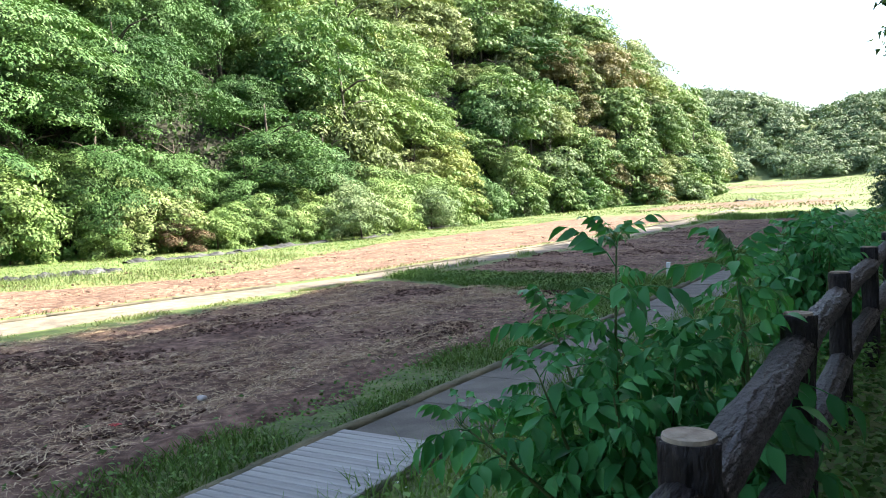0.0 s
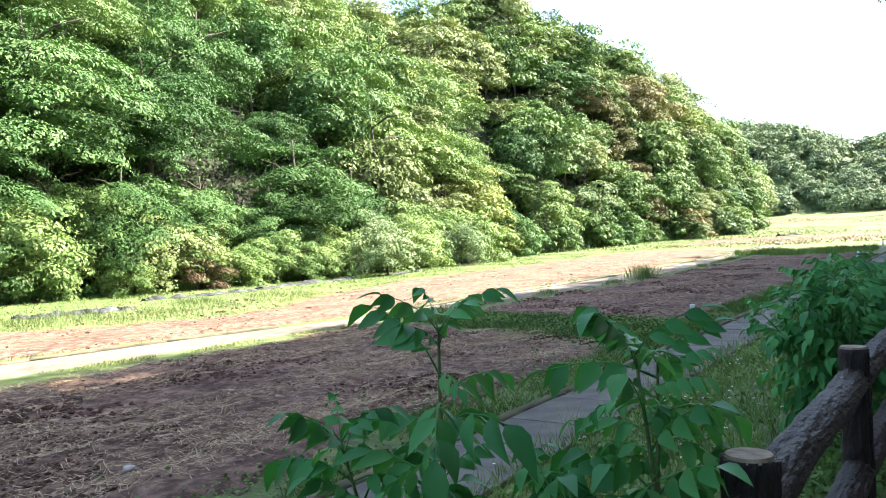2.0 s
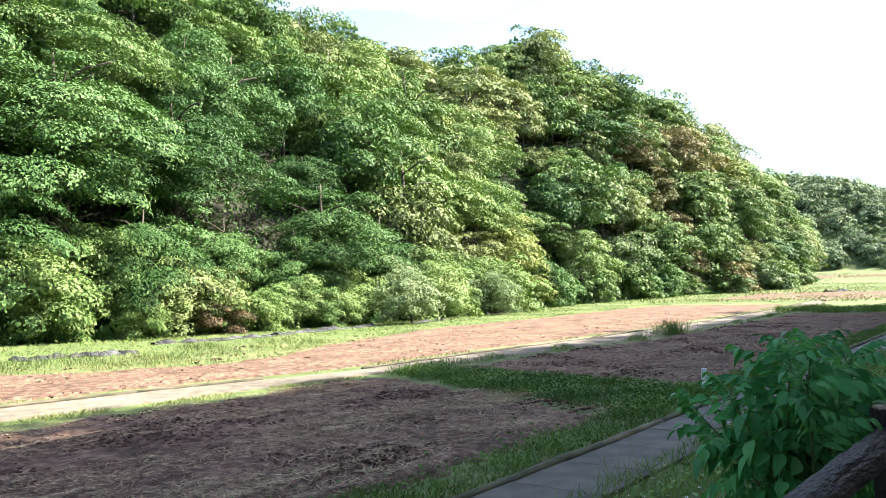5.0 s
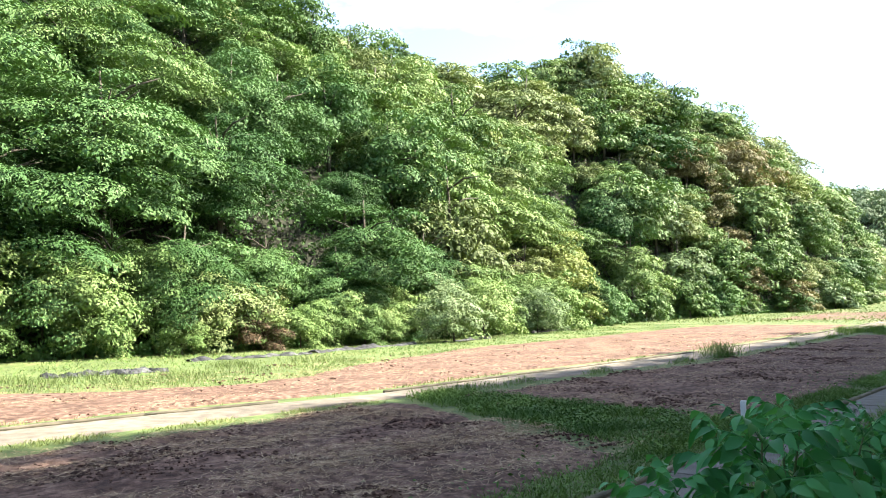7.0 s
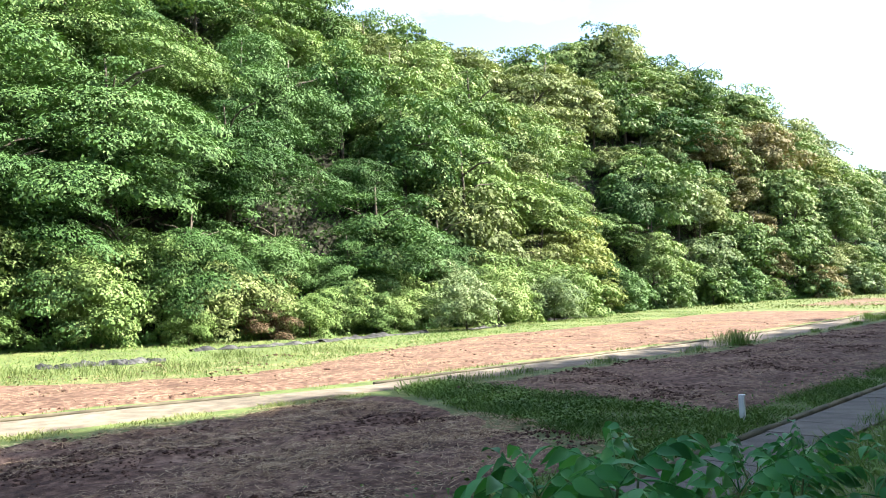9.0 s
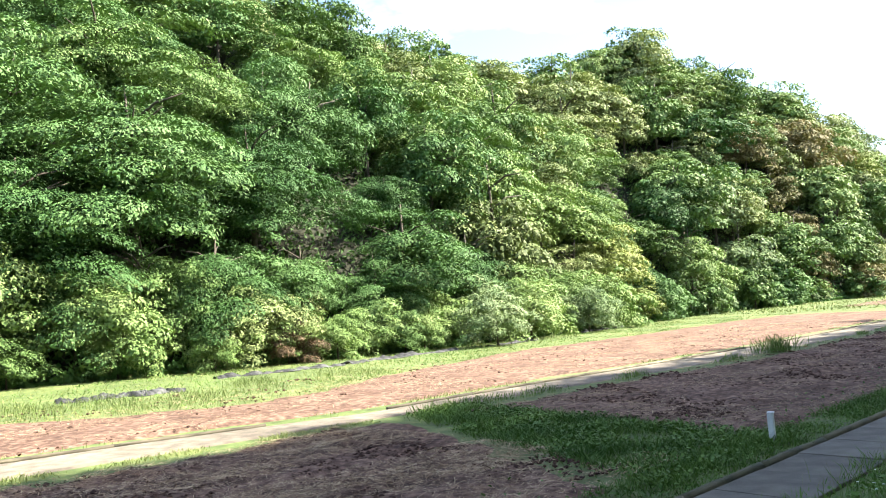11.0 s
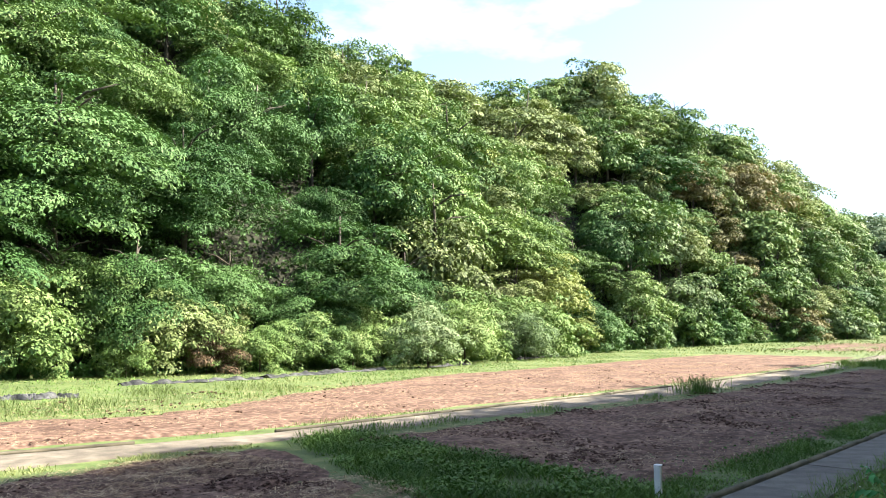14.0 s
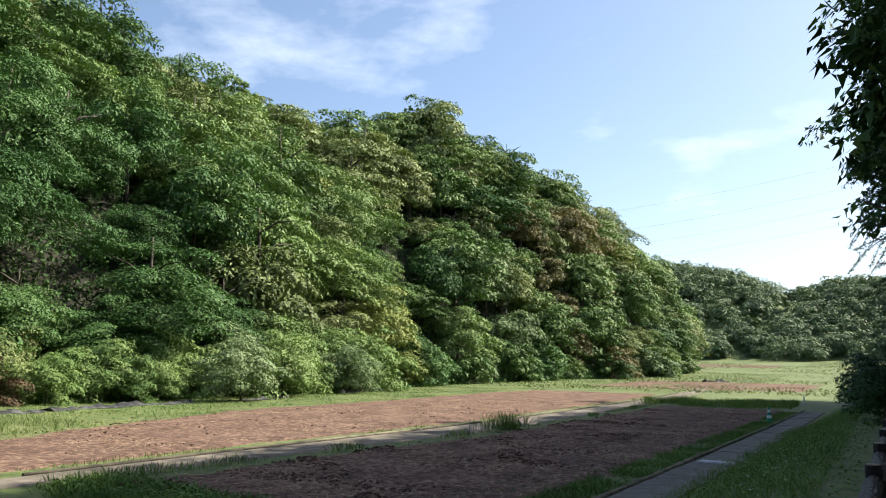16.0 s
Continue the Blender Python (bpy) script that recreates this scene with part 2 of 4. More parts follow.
def join_tubes(name, tubes, mat):
    v, f = [], []
    for a, b in tubes:
        o = len(v)
        v += a
        f += [tuple(i + o for i in q) for q in b]
    return mesh_of(name, v, f, mat, True)


# ---- lie of the land ----
def smooth01(u):
    u = np.clip(u, 0, 1)
    return u * u * (3 - 2 * u)


def walk_z(y):
    return 0.48 + 0.012 * np.clip(y, -4, 40)


def forest_x(y):
    """The foot of the wooded slope."""
    return np.interp(y, [-60, 15, 30, 45, 70, 85, 105, 125, 135, 150, 175], [-42, -39.5, -37, -37, -39.5, -42, -40.5, -34.5, -31.5, -31.5, -33])


def crest_x(y):
    return np.interp(y, [-60, 20, 55, 85, 112, 136, 150, 160, 175], [-95, -90, -80, -74, -64, -54, -47, -42, -38])


def crest_z(y):
    return np.interp(y, [-60, 30, 50, 66, 82, 98, 112, 136, 150, 160, 168, 174], [39, 38, 33.8, 28.5, 26.8, 30.8, 32.3, 26.8, 20.4, 11, 3, 0])


def valley_z(y):
    y = np.asarray(y, dtype=float)
    near = 0.00014 * np.maximum(y - 30, 0) ** 2
    return np.where(y < 150, near, 2.016 + 0.034 * (np.minimum(y, 420) - 150))


def land_z(x, y):
    x, y = np.asarray(x, dtype=float), np.asarray(y, dtype=float)
    z = valley_z(y)
    z = z + (walk_z(y)) * smooth01((x + 3.1) / 2.3)
    z = z + 14.0 * smooth01((x - 1.9) / 14.0) + 10.0 * smooth01((x - 14) / 60.0)
    s = (forest_x(y) - x) / np.maximum(forest_x(y) - crest_x(y), 4)
    hill = crest_z(y) * np.where(s < 1, np.sin(np.clip(s, 0, 1) * math.pi / 2) ** 1.15, 1.0)
    far = np.interp(x, [-220, -110, -69, -53, -35, -24, -12, 0, 60, 300], [40, 37, 33.5, 28, 20, 23.5, 25.5, 24, 24, 26]) * smooth01((y - 272) / 75)
    return z + np.where(y < 178, hill, 0) + far


def ground_sheet():
    xs = np.unique(np.round(np.concatenate([np.linspace(-1600, -120, 14), np.linspace(-120, -42, 34), np.linspace(-42, -14, 50), np.linspace(-14, -4, 34),
                                            np.linspace(-4, 3, 36), np.linspace(3, 30, 20), np.linspace(30, 1600, 14)]), 3))
    ys = np.unique(np.round(np.concatenate([np.linspace(-1600, -40, 12), np.linspace(-40, -4, 18), np.linspace(-4, 40, 150), np.linspace(40, 190, 120),
                                            np.linspace(190, 440, 50), np.linspace(440, 2600, 14)]), 3))
    gx, gy = np.meshgrid(xs, ys)
    gz = land_z(gx, gy)
    bump = np.array([[noise.noise((x * 0.9, y * 0.9, 0)) * 0.05 + noise.noise((x * 0.2, y * 0.2, 5)) * 0.08 for x in xs] for y in ys])
    calm = smooth01((np.abs(gx + 3.65) - 0.9) / 1.0) * smooth01((np.abs(gx - 0.6) - 1.2) / 0.6)
    calm = calm * np.where((gx > -29) & (gx < -4.4) & (gy < 90), 0.04, 1.0)
    gz = gz + bump * calm
    nx, ny = len(xs), len(ys)
    verts = np.stack([gx, gy, gz], axis=-1).reshape(-1, 3)
    i, j = np.meshgrid(np.arange(nx - 1), np.arange(ny - 1))
    a = (j * nx + i).ravel()
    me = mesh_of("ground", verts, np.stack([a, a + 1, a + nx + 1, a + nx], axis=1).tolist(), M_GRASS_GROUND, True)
    me.materials.append(M_SHADE_LITTER)
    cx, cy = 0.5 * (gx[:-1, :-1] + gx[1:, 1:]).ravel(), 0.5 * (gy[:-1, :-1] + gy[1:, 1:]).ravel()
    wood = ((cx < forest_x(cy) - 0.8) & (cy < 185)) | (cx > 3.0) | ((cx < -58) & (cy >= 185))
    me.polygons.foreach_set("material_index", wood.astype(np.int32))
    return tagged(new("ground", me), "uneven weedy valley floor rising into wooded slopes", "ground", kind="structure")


ground_sheet()


def soil_shape(x, y, scale):
    """Tilled earth: fine crumbs, long furrows and drifts of clods; about -1 to 2."""
    clod = max(0.0, noise.noise((x * 0.45, y * 0.6, 12.0)) + 0.15)
    nz = noise.fractal((x * scale, y * scale * 0.7, 3.3), 0.85, 2.1, 5)
    return nz * (0.5 + 1.2 * clod) + noise.noise((x * 2.6, y * 0.22, 8.0)) * 0.4 + 1.1 * clod * abs(noise.noise((x * 4.5, y * 4.5, 2.0)))


def sheet(name, x0, x1, y0, y1, nu, nv, mat, label, category, lift, rough_z, rough_scale, fray=0.5):
    """A ground covering between the edges x0(y), x1(y); y0(x), y1(x) close its ends. Its borders dip into the ground unevenly."""
    v = []
    for j in range(nv + 1):
        for i in range(nu + 1):
            u, w = i / nu, j / nv
            ya, yb = y0(x0(0) * (1 - u) + x1(0) * u), y1(x0(0) * (1 - u) + x1(0) * u)
            y = ya + (yb - ya) * w
            x = x0(y) * (1 - u) + x1(y) * u
            edge = min(min(u, 1 - u) * abs(x1(y) - x0(y)), min(w, 1 - w) * (yb - ya))
            nz = soil_shape(x, y, rough_scale) if mat is M_SOIL else noise.fractal((x * rough_scale, y * rough_scale * 0.7, 3.3), 0.85, 2.1, 5)
            wob = noise.noise((x * 0.8, y * 0.8, 9.0)) * 0.5 + noise.noise((x * 2.7, y * 2.7, 4.0)) * 0.4
            k = min(1.0, max(0.0, (edge + wob * fray) / max(fray, 0.02)))
            v.append((x, y, float(land_z(x, y)) - 0.1 + (0.1 + lift) * k + nz * rough_z * k))
    f = [(j * (nu + 1) + i, j * (nu + 1) + i + 1, (j + 1) * (nu + 1) + i + 1, (j + 1) * (nu + 1) + i) for j in range(nv) for i in range(nu)]
    return tagged(new(name, mesh_of(name, v, f, mat, True)), label, category, kind="structure")


def mid_far(y):
    return float(np.interp(y, [-20, 10, 14, 16.5, 19, 25, 40, 52, 66, 80, 110], [-16.4, -15.5, -15.1, -14.6, -14.1, -14.3, -14.4, -14.9, -15.5, -16.2, -18.5]))


def mid_near(y):
    return float(np.interp(y, [-20, 10, 13, 17.7, 22, 26, 34, 43, 58, 80, 110], [-14.3, -13.6, -13.35, -13.05, -12.8, -12.65, -12.3, -12.5, -13.1, -14.4, -16.7]))


def back_edge(y):
    return float(np.interp(y, [-20, 9, 13, 16, 19, 22, 26, 38, 68, 90], [-26.5, -25.6, -23.2, -20.6, -19.6, -20.4, -22.6, -26.8, -29, -28]))


sheet("soil_field_1", lambda y: -12.6, lambda y: -4.8, lambda x: -18, lambda x: 15.6 + (-5.4 - x) * 0.42, 76, 300, M_SOIL,
      "dark shaded tilled soil strewn with dry straw", "field", 0.055, 0.075, 1.9)
sheet("soil_field_2", lambda y: mid_near(y) + 0.6, lambda y: -4.85, lambda x: 19.1 + (-5.3 - x) * 0.16, lambda x: 60, 64, 300, M_SOIL,
      "tilled brown soil with clods and straw", "field", 0.055, 0.075, 1.9)
sheet("soil_field_3", back_edge, lambda y: mid_far(y) - 0.55, lambda x: -18, lambda x: 78, 60, 320, M_SOIL,
      "sunlit reddish tilled soil with straw", "field", 0.055, 0.05, 1.3)
sheet("soil_field_4", lambda y: -30, lambda y: -6, lambda x: 92, lambda x: 118, 30, 40, M_SOIL, "distant bare tilled soil", "field", 0.05, 0.05, 1.0, 2.0)
sheet("soil_field_5", lambda y: -62, lambda y: -20, lambda x: 196, lambda x: 222, 30, 30, M_SOIL, "far pale bare soil patch", "field", 0.05, 0.05, 1.0, 3.0)
sheet("path_2", mid_far, mid_near, lambda x: -20, lambda x: 108, 14, 300, M_PATH, "pale worn concrete farm path between the fields", "path", 0.03, 0.004, 0.6, 0.06)
sheet("walkway", lambda y: float(np.interp(y, [-5, 6, 10, 15, 25, 40], [-0.16, -0.16, 0.02, 0.32, 0.45, 0.5])), lambda y: 1.9, lambda x: -10, lambda x: 60, 16, 120, M_WALK, "shaded dirt walkway beside the log fence", "path", 0.02, 0.012, 1.2, 0.12)
sheet("puddle", lambda y: mid_far(y) + 0.15, lambda y: mid_near(y) - 0.55, lambda x: 17.6, lambda x: 19.6, 10, 14, M_PUDDLE, "shallow muddy puddle on the path", "puddle", 0.038, 0.0, 1.0, 0.5)

# ---- grass and weeds ----


def blades(name, n, area, height, width, mat, label, lean=0.35, thin=None, cell=0.5):
    """Grass as one mesh: area(n) gives x, y; thin(x, y) is the share that stays and scales the height."""
    x, y = area(n)
    if thin is not None:
        k = np.array([thin(a, b) for a, b in zip(x, y)])
        keep = rng.random(n) < k
        x, y, k = x[keep], y[keep], k[keep]
    else:
        k = np.ones(n)
    m = len(x)
    p = np.stack([x, y, land_z(x, y) - 0.02], axis=1)
    h = height * rng.uniform(0.45, 1.15, m) * (0.6 + 0.5 * k)
    a = rng.uniform(0, 2 * math.pi, m)
    side = np.stack([np.cos(a), np.sin(a), np.zeros(m)], axis=1) * (width * rng.uniform(0.6, 1.3, m))[:, None]
    tip = np.stack([rng.normal(0, lean, m) * h, rng.normal(0, lean, m) * h, h], axis=1)
    mid = tip * 0.5 + np.array([0, 0, 1]) * (h * 0.12)[:, None]
    q = np.stack([p, p + mid + side * 0.5, p + tip, p + mid - side * 0.5], axis=1)
    return tagged(new(name, mesh_of_cards(name, q, mat)), label, "grass", kind="stuff")


def box_area(x0, x1, y0, y1, power=1.0):
    def area(n):
        return rng.uniform(x0, x1, n), y0 + (y1 - y0) * rng.random(n) ** power
    return area


def clumpy(scale, cut, seed=0.0):
    def thin(x, y):
        return max(0.0, min(1.0, (noise.noise((x * scale, y * scale, seed)) - cut) * 2.2 + 0.35))
    return thin


def along_mid(side, lo, hi, y0, y1):
    def area(n):
        y = rng.uniform(y0, y1, n)
        e = np.array([side(v) for v in y])
        return e + rng.uniform(lo, hi, n), y
    return area


def back_area(n):
    y = -4 + 160 * rng.random(n) ** 1.3
    a = np.array([back_edge(v) if v < 80 else -15.0 for v in y]) + 0.8
    b = forest_x(y) - 0.5
    return b + (a - b) * rng.random(n), y


def cross_area(n):
    """The wedge of weeds between two fields."""
    x = -13.0 + 8.4 * rng.random(n) ** 0.75
    lo, hi = 15.75 + (-5.4 - x) * 0.42, 19.3 + (-5.3 - x) * 0.16
    return x, lo + (hi - lo) * rng.random(n) + rng.normal(0, 0.12, n)


blades("grass_verge", 44000, box_area(-5.2, -4.26, -4, 58, 1.6), 0.15, 0.011, G_FRESH, "fresh green grass along the path edging", lean=0.6, thin=clumpy(0.9, -0.25))
blades("grass_strip", 16000, cross_area, 0.17, 0.016, G_FRESH, "low green weeds crossing the soil", lean=0.8, thin=clumpy(0.9, -0.4, 1))
blades("grass_bank", 52000, box_area(-3.3, -0.6, -3, 45, 1.6), 0.19, 0.009, G_WEED, "rank shaded grass on the bank", lean=0.55, thin=clumpy(0.8, -0.45, 3))
blades("grass_bank_seed_heads", 4500, box_area(-3.4, -1.4, -2, 40, 1.5), 0.42, 0.005, G_DRY, "thin pale seeding grass stalks on the bank", lean=0.3, thin=clumpy(0.7, 0.0, 4))
blades("grass_tufts", 6500, along_mid(mid_near, 0.05, 0.55, 19, 66), 0.26, 0.014, G_FRESH, "uneven grass tufts beside the concrete path", thin=clumpy(0.5, 0.12, 6))
blades("grass_far_edge", 7000, along_mid(mid_far, -0.85, -0.12, -12, 80), 0.14, 0.014, G_DRY, "thin grass beside the path edging", thin=clumpy(0.5, 0.05, 8))
blades("grass_near_edge", 9000, along_mid(mid_near, 0.0, 0.55, -10, 18), 0.11, 0.012, G_DRY, "thin grass beside the concrete path", lean=0.6, thin=clumpy(0.8, -0.1, 9))
SHEETS = ((-27.7, 16.6, -26.7, 20.6), (-31.0, 24.2, -31.0, 31.0), (-31.4, 31.4, -33.2, 41.0), (-33.0, 44.0, -34.0, 50.0), (-36.4, 58.0, -38.0, 67.0))


def off_sheets(thin):
    """Keeps the weeds off the weed sheets and off the strip before them."""
    def kept(x, y):
        for x0, y0, x1, y1 in SHEETS:
            if y0 - 0.3 < y < y1 + 0.3 and -0.5 < x - (x0 + (x1 - x0) * (y - y0) / (y1 - y0)) < 1.0:
                return 0.0
        return thin(x, y)
    return kept


blades("grass_meadow", 40000, back_area, 0.15, 0.02, G_DRY, "sunlit pale grass below the wood", lean=0.8, thin=off_sheets(clumpy(0.3, -0.15, 2)))
blades("grass_meadow_fresh", 36000, back_area, 0.16, 0.022, G_FRESH, "sunlit fresh weeds below the wood", lean=0.8, thin=off_sheets(clumpy(0.25, -0.15, 12)))
blades("grass_meadow_tall", 9000, box_area(-27.5, -19.6, 13, 28), 0.3, 0.014, G_DRY, "taller pale seeding grass between soil and wood", lean=0.45,
       thin=off_sheets(lambda x, y: 0.0 if x > back_edge(y) else clumpy(0.5, -0.1, 15)(x, y)))
blades("grass_far_field", 20000, box_area(-70, 2, 84, 260, 1.2), 0.25, 0.12, G_DRY, "distant sunlit rough grass", lean=0.8, thin=clumpy(0.06, -0.2, 5))
blades("grass_end_strip", 12000, box_area(-14.5, -5.0, 59.5, 67), 0.5, 0.032, G_FRESH, "uneven dark weeds at the end of the soil", lean=0.5, thin=clumpy(0.45, 0.0, 7))
blades("grass_tuft", 520, lambda n: (rng.normal(-12.05, 0.3, n), rng.normal(36.5, 0.75, n)), 0.62, 0.016, G_FRESH, "one tall weed tuft by the concrete path", lean=0.4)


def ground_leaves(name, n, area, size, lift, mat, label, thin=None):
    x, y = area(n)
    if thin is not None:
        keep = rng.random(n) < np.array([thin(a, b) for a, b in zip(x, y)])
        x, y = x[keep], y[keep]
        n = len(x)
    p = np.stack([x, y, land_z(x, y) + rng.uniform(0.02, lift, n)], axis=1)
    nn = unit(rng.normal(0, 0.45, (n, 3)) + np.array([0, 0, 1.0]))
    q = leaf_cards(p, nn, rng.normal(0, 1, (n, 3)), size * rng.uniform(0.6, 1.3, n), size * 0.7 * rng.uniform(0.6, 1.2, n))
    return tagged(new(name, mesh_of_cards(name, q, mat)), label, "weeds", kind="stuff")


ground_leaves("weed_cover", 12000, box_area(-2.9, -0.15, -2, 40, 1.7), 0.06, 0.22, G_WEED, "low leafy weeds under the fence")
ground_leaves("weed_fence_foot", 11000, box_area(-0.85, -0.1, -1, 16, 1.5), 0.055, 0.26, G_WEED, "dense leafy weeds at the foot of the fence")
ground_leaves("weed_strip", 15000, cross_area, 0.07, 0.17, G_FRESH, "leafy weeds across the soil", clumpy(0.9, -0.05, 21))
ground_leaves("weed_verge", 11000, box_area(-5.2, -4.28, -3, 40, 1.4), 0.045, 0.12, G_WEED, "small leafy weeds along the edging")


ground_leaves("weed_meadow", 26000, back_area, 0.085, 0.14, G_FRESH, "low sunlit leafy weeds below the wood", off_sheets(clumpy(0.35, 0.05, 22)))


def straw(name, n, area, label, rough, scale):
    x, y = area(n)
    keep = np.array([noise.noise((u * 0.7, w * 0.35, 6.0)) * 1.3 + 0.42 > r for u, w, r in zip(x, y, rng.random(n))])
    x, y = x[keep], y[keep]
    n = len(x)
    p = np.stack([x, y, land_z(x, y) + np.array([0.068 + rough * soil_shape(u, w, scale) for u, w in zip(x, y)]) + rng.uniform(0, 0.015, n)], axis=1)
    a = rng.normal(1.2, 0.9, n)
    t = np.stack([np.cos(a), np.sin(a), rng.normal(0, 0.12, n)], axis=1)
    nn = unit(rng.normal(0, 0.25, (n, 3)) + np.array([0, 0, 1.0]))
    q = sprig_cards(p, nn, t, rng.uniform(0.04, 0.17, n), rng.uniform(0.005, 0.012, n), 0.02)
    return tagged(new(name, mesh_of_cards(name, q, M_STRAW)), label, "straw", kind="stuff")


def soil_clods(name, n, area, size, label):
    """Broken lumps of earth, gathered in drifts."""
    x, y = area(n)
    k = np.array([noise.noise((a * 0.45, c * 0.6, 12.0)) + 0.5 * noise.noise((a * 1.7, c * 1.7, 2.0)) for a, c in zip(x, y)])
    keep = rng.random(n) < np.clip(0.05 + 1.8 * k, 0.05, 1)
    x, y, k = x[keep], y[keep], k[keep]
    m = len(x)
    r = size * rng.uniform(0.35, 1.0, m) ** 1.5 * (0.7 + 1.3 * np.clip(k, 0, 1))
    c = np.stack([x, y, land_z(x, y) + 0.055 + np.array([0.075 * soil_shape(u, w, 1.9) for u, w in zip(x, y)]) + r * 0.12], axis=1)
    octa = np.array([[1, 0, 0], [0, 1, 0], [-1, 0, 0], [0, -1, 0], [0, 0, 0.5], [0, 0, -0.6]], dtype=float)
    v = octa[None] * rng.uniform(0.55, 1.3, (m, 6, 3)) * r[:, None, None]
    a = rng.uniform(0, 6.28, m)
    rot = np.stack([np.stack([np.cos(a), -np.sin(a), 0 * a], 1), np.stack([np.sin(a), np.cos(a), 0 * a], 1), np.stack([0 * a, 0 * a, 0 * a + 1], 1)], 1)
    v = np.einsum("nij,nkj->nki", rot, v) + c[:, None]
    tri = np.array([(0, 1, 4), (1, 2, 4), (2, 3, 4), (3, 0, 4), (1, 0, 5), (2, 1, 5), (3, 2, 5), (0, 3, 5)])
    return tagged(new(name, mesh_of_cards(name, v[:, tri].reshape(-1, 3, 3), M_CLOD)), label, "soil", kind="stuff")


soil_clods("soil_clods", 34000, box_area(-12.3, -5.6, -5, 16.5), 0.042, "dark broken clods on the shaded soil")
soil_clods("soil_clods", 22000, box_area(-11.9, -5.7, 19.5, 56, 1.25), 0.05, "brown broken clods on the tilled soil")
soil_clods("soil_clods", 6000, box_area(-25, -15.8, 2, 60, 1.2), 0.06, "reddish broken clods on the sunlit soil")
straw("straw_litter", 190000, box_area(-12.4, -5.2, -3, 17), "dry straw scattered on dark soil", 0.075, 1.9)
straw("straw_litter", 60000, box_area(-12.0, -5.3, 18.5, 58, 1.35), "dry straw scattered on brown soil", 0.075, 1.9)
straw("straw_litter", 80000, box_area(-25, -15.6, 2, 62, 1.2), "dry straw scattered on sunlit soil", 0.05, 1.3)

# ---- trees ----


def crown_round(r, height, n, leaf, seed, clumps=70):
    """A loose ball of small leafy clumps."""
    g = np.random.default_rng(seed)
    i = np.arange(clumps) + 0.5
    cz = 1 - 1.45 * i / clumps
    ca = math.pi * (1 + 5 ** 0.5) * i + g.normal(0, 0.25, clumps)
    rad = np.sqrt(np.maximum(1 - cz ** 2, 0))
    cd = np.stack([np.cos(ca) * rad, np.sin(ca) * rad, cz], axis=1)
    c = cd * np.array([r * 0.78, r * 0.78, height * 0.4]) * g.uniform(0.62, 1.2, (clumps, 1))
    rc = r * g.uniform(0.14, 0.33, clumps)
    k = g.integers(0, clumps, n)
    d = unit(g.normal(0, 0.75, (n, 3)) + 0.7 * cd[k] + np.array([0, 0, 0.45]))
    p = c[k] + d * (rc[k] * g.uniform(0.55, 1.05, n))[:, None] * np.array([1, 1, 0.72])
    nn = unit(0.85 * d + np.array([0, 0, 0.3]) + g.normal(0, 0.26, (n, 3)))
    t = d * np.array([1, 1, 0.2]) + np.array([0, 0, -0.7]) + g.normal(0, 0.4, (n, 3))
    return sprig_cards(p, nn, t, leaf * g.uniform(0.6, 1.4, n), leaf * 0.62 * g.uniform(0.6, 1.3, n), 0.2)


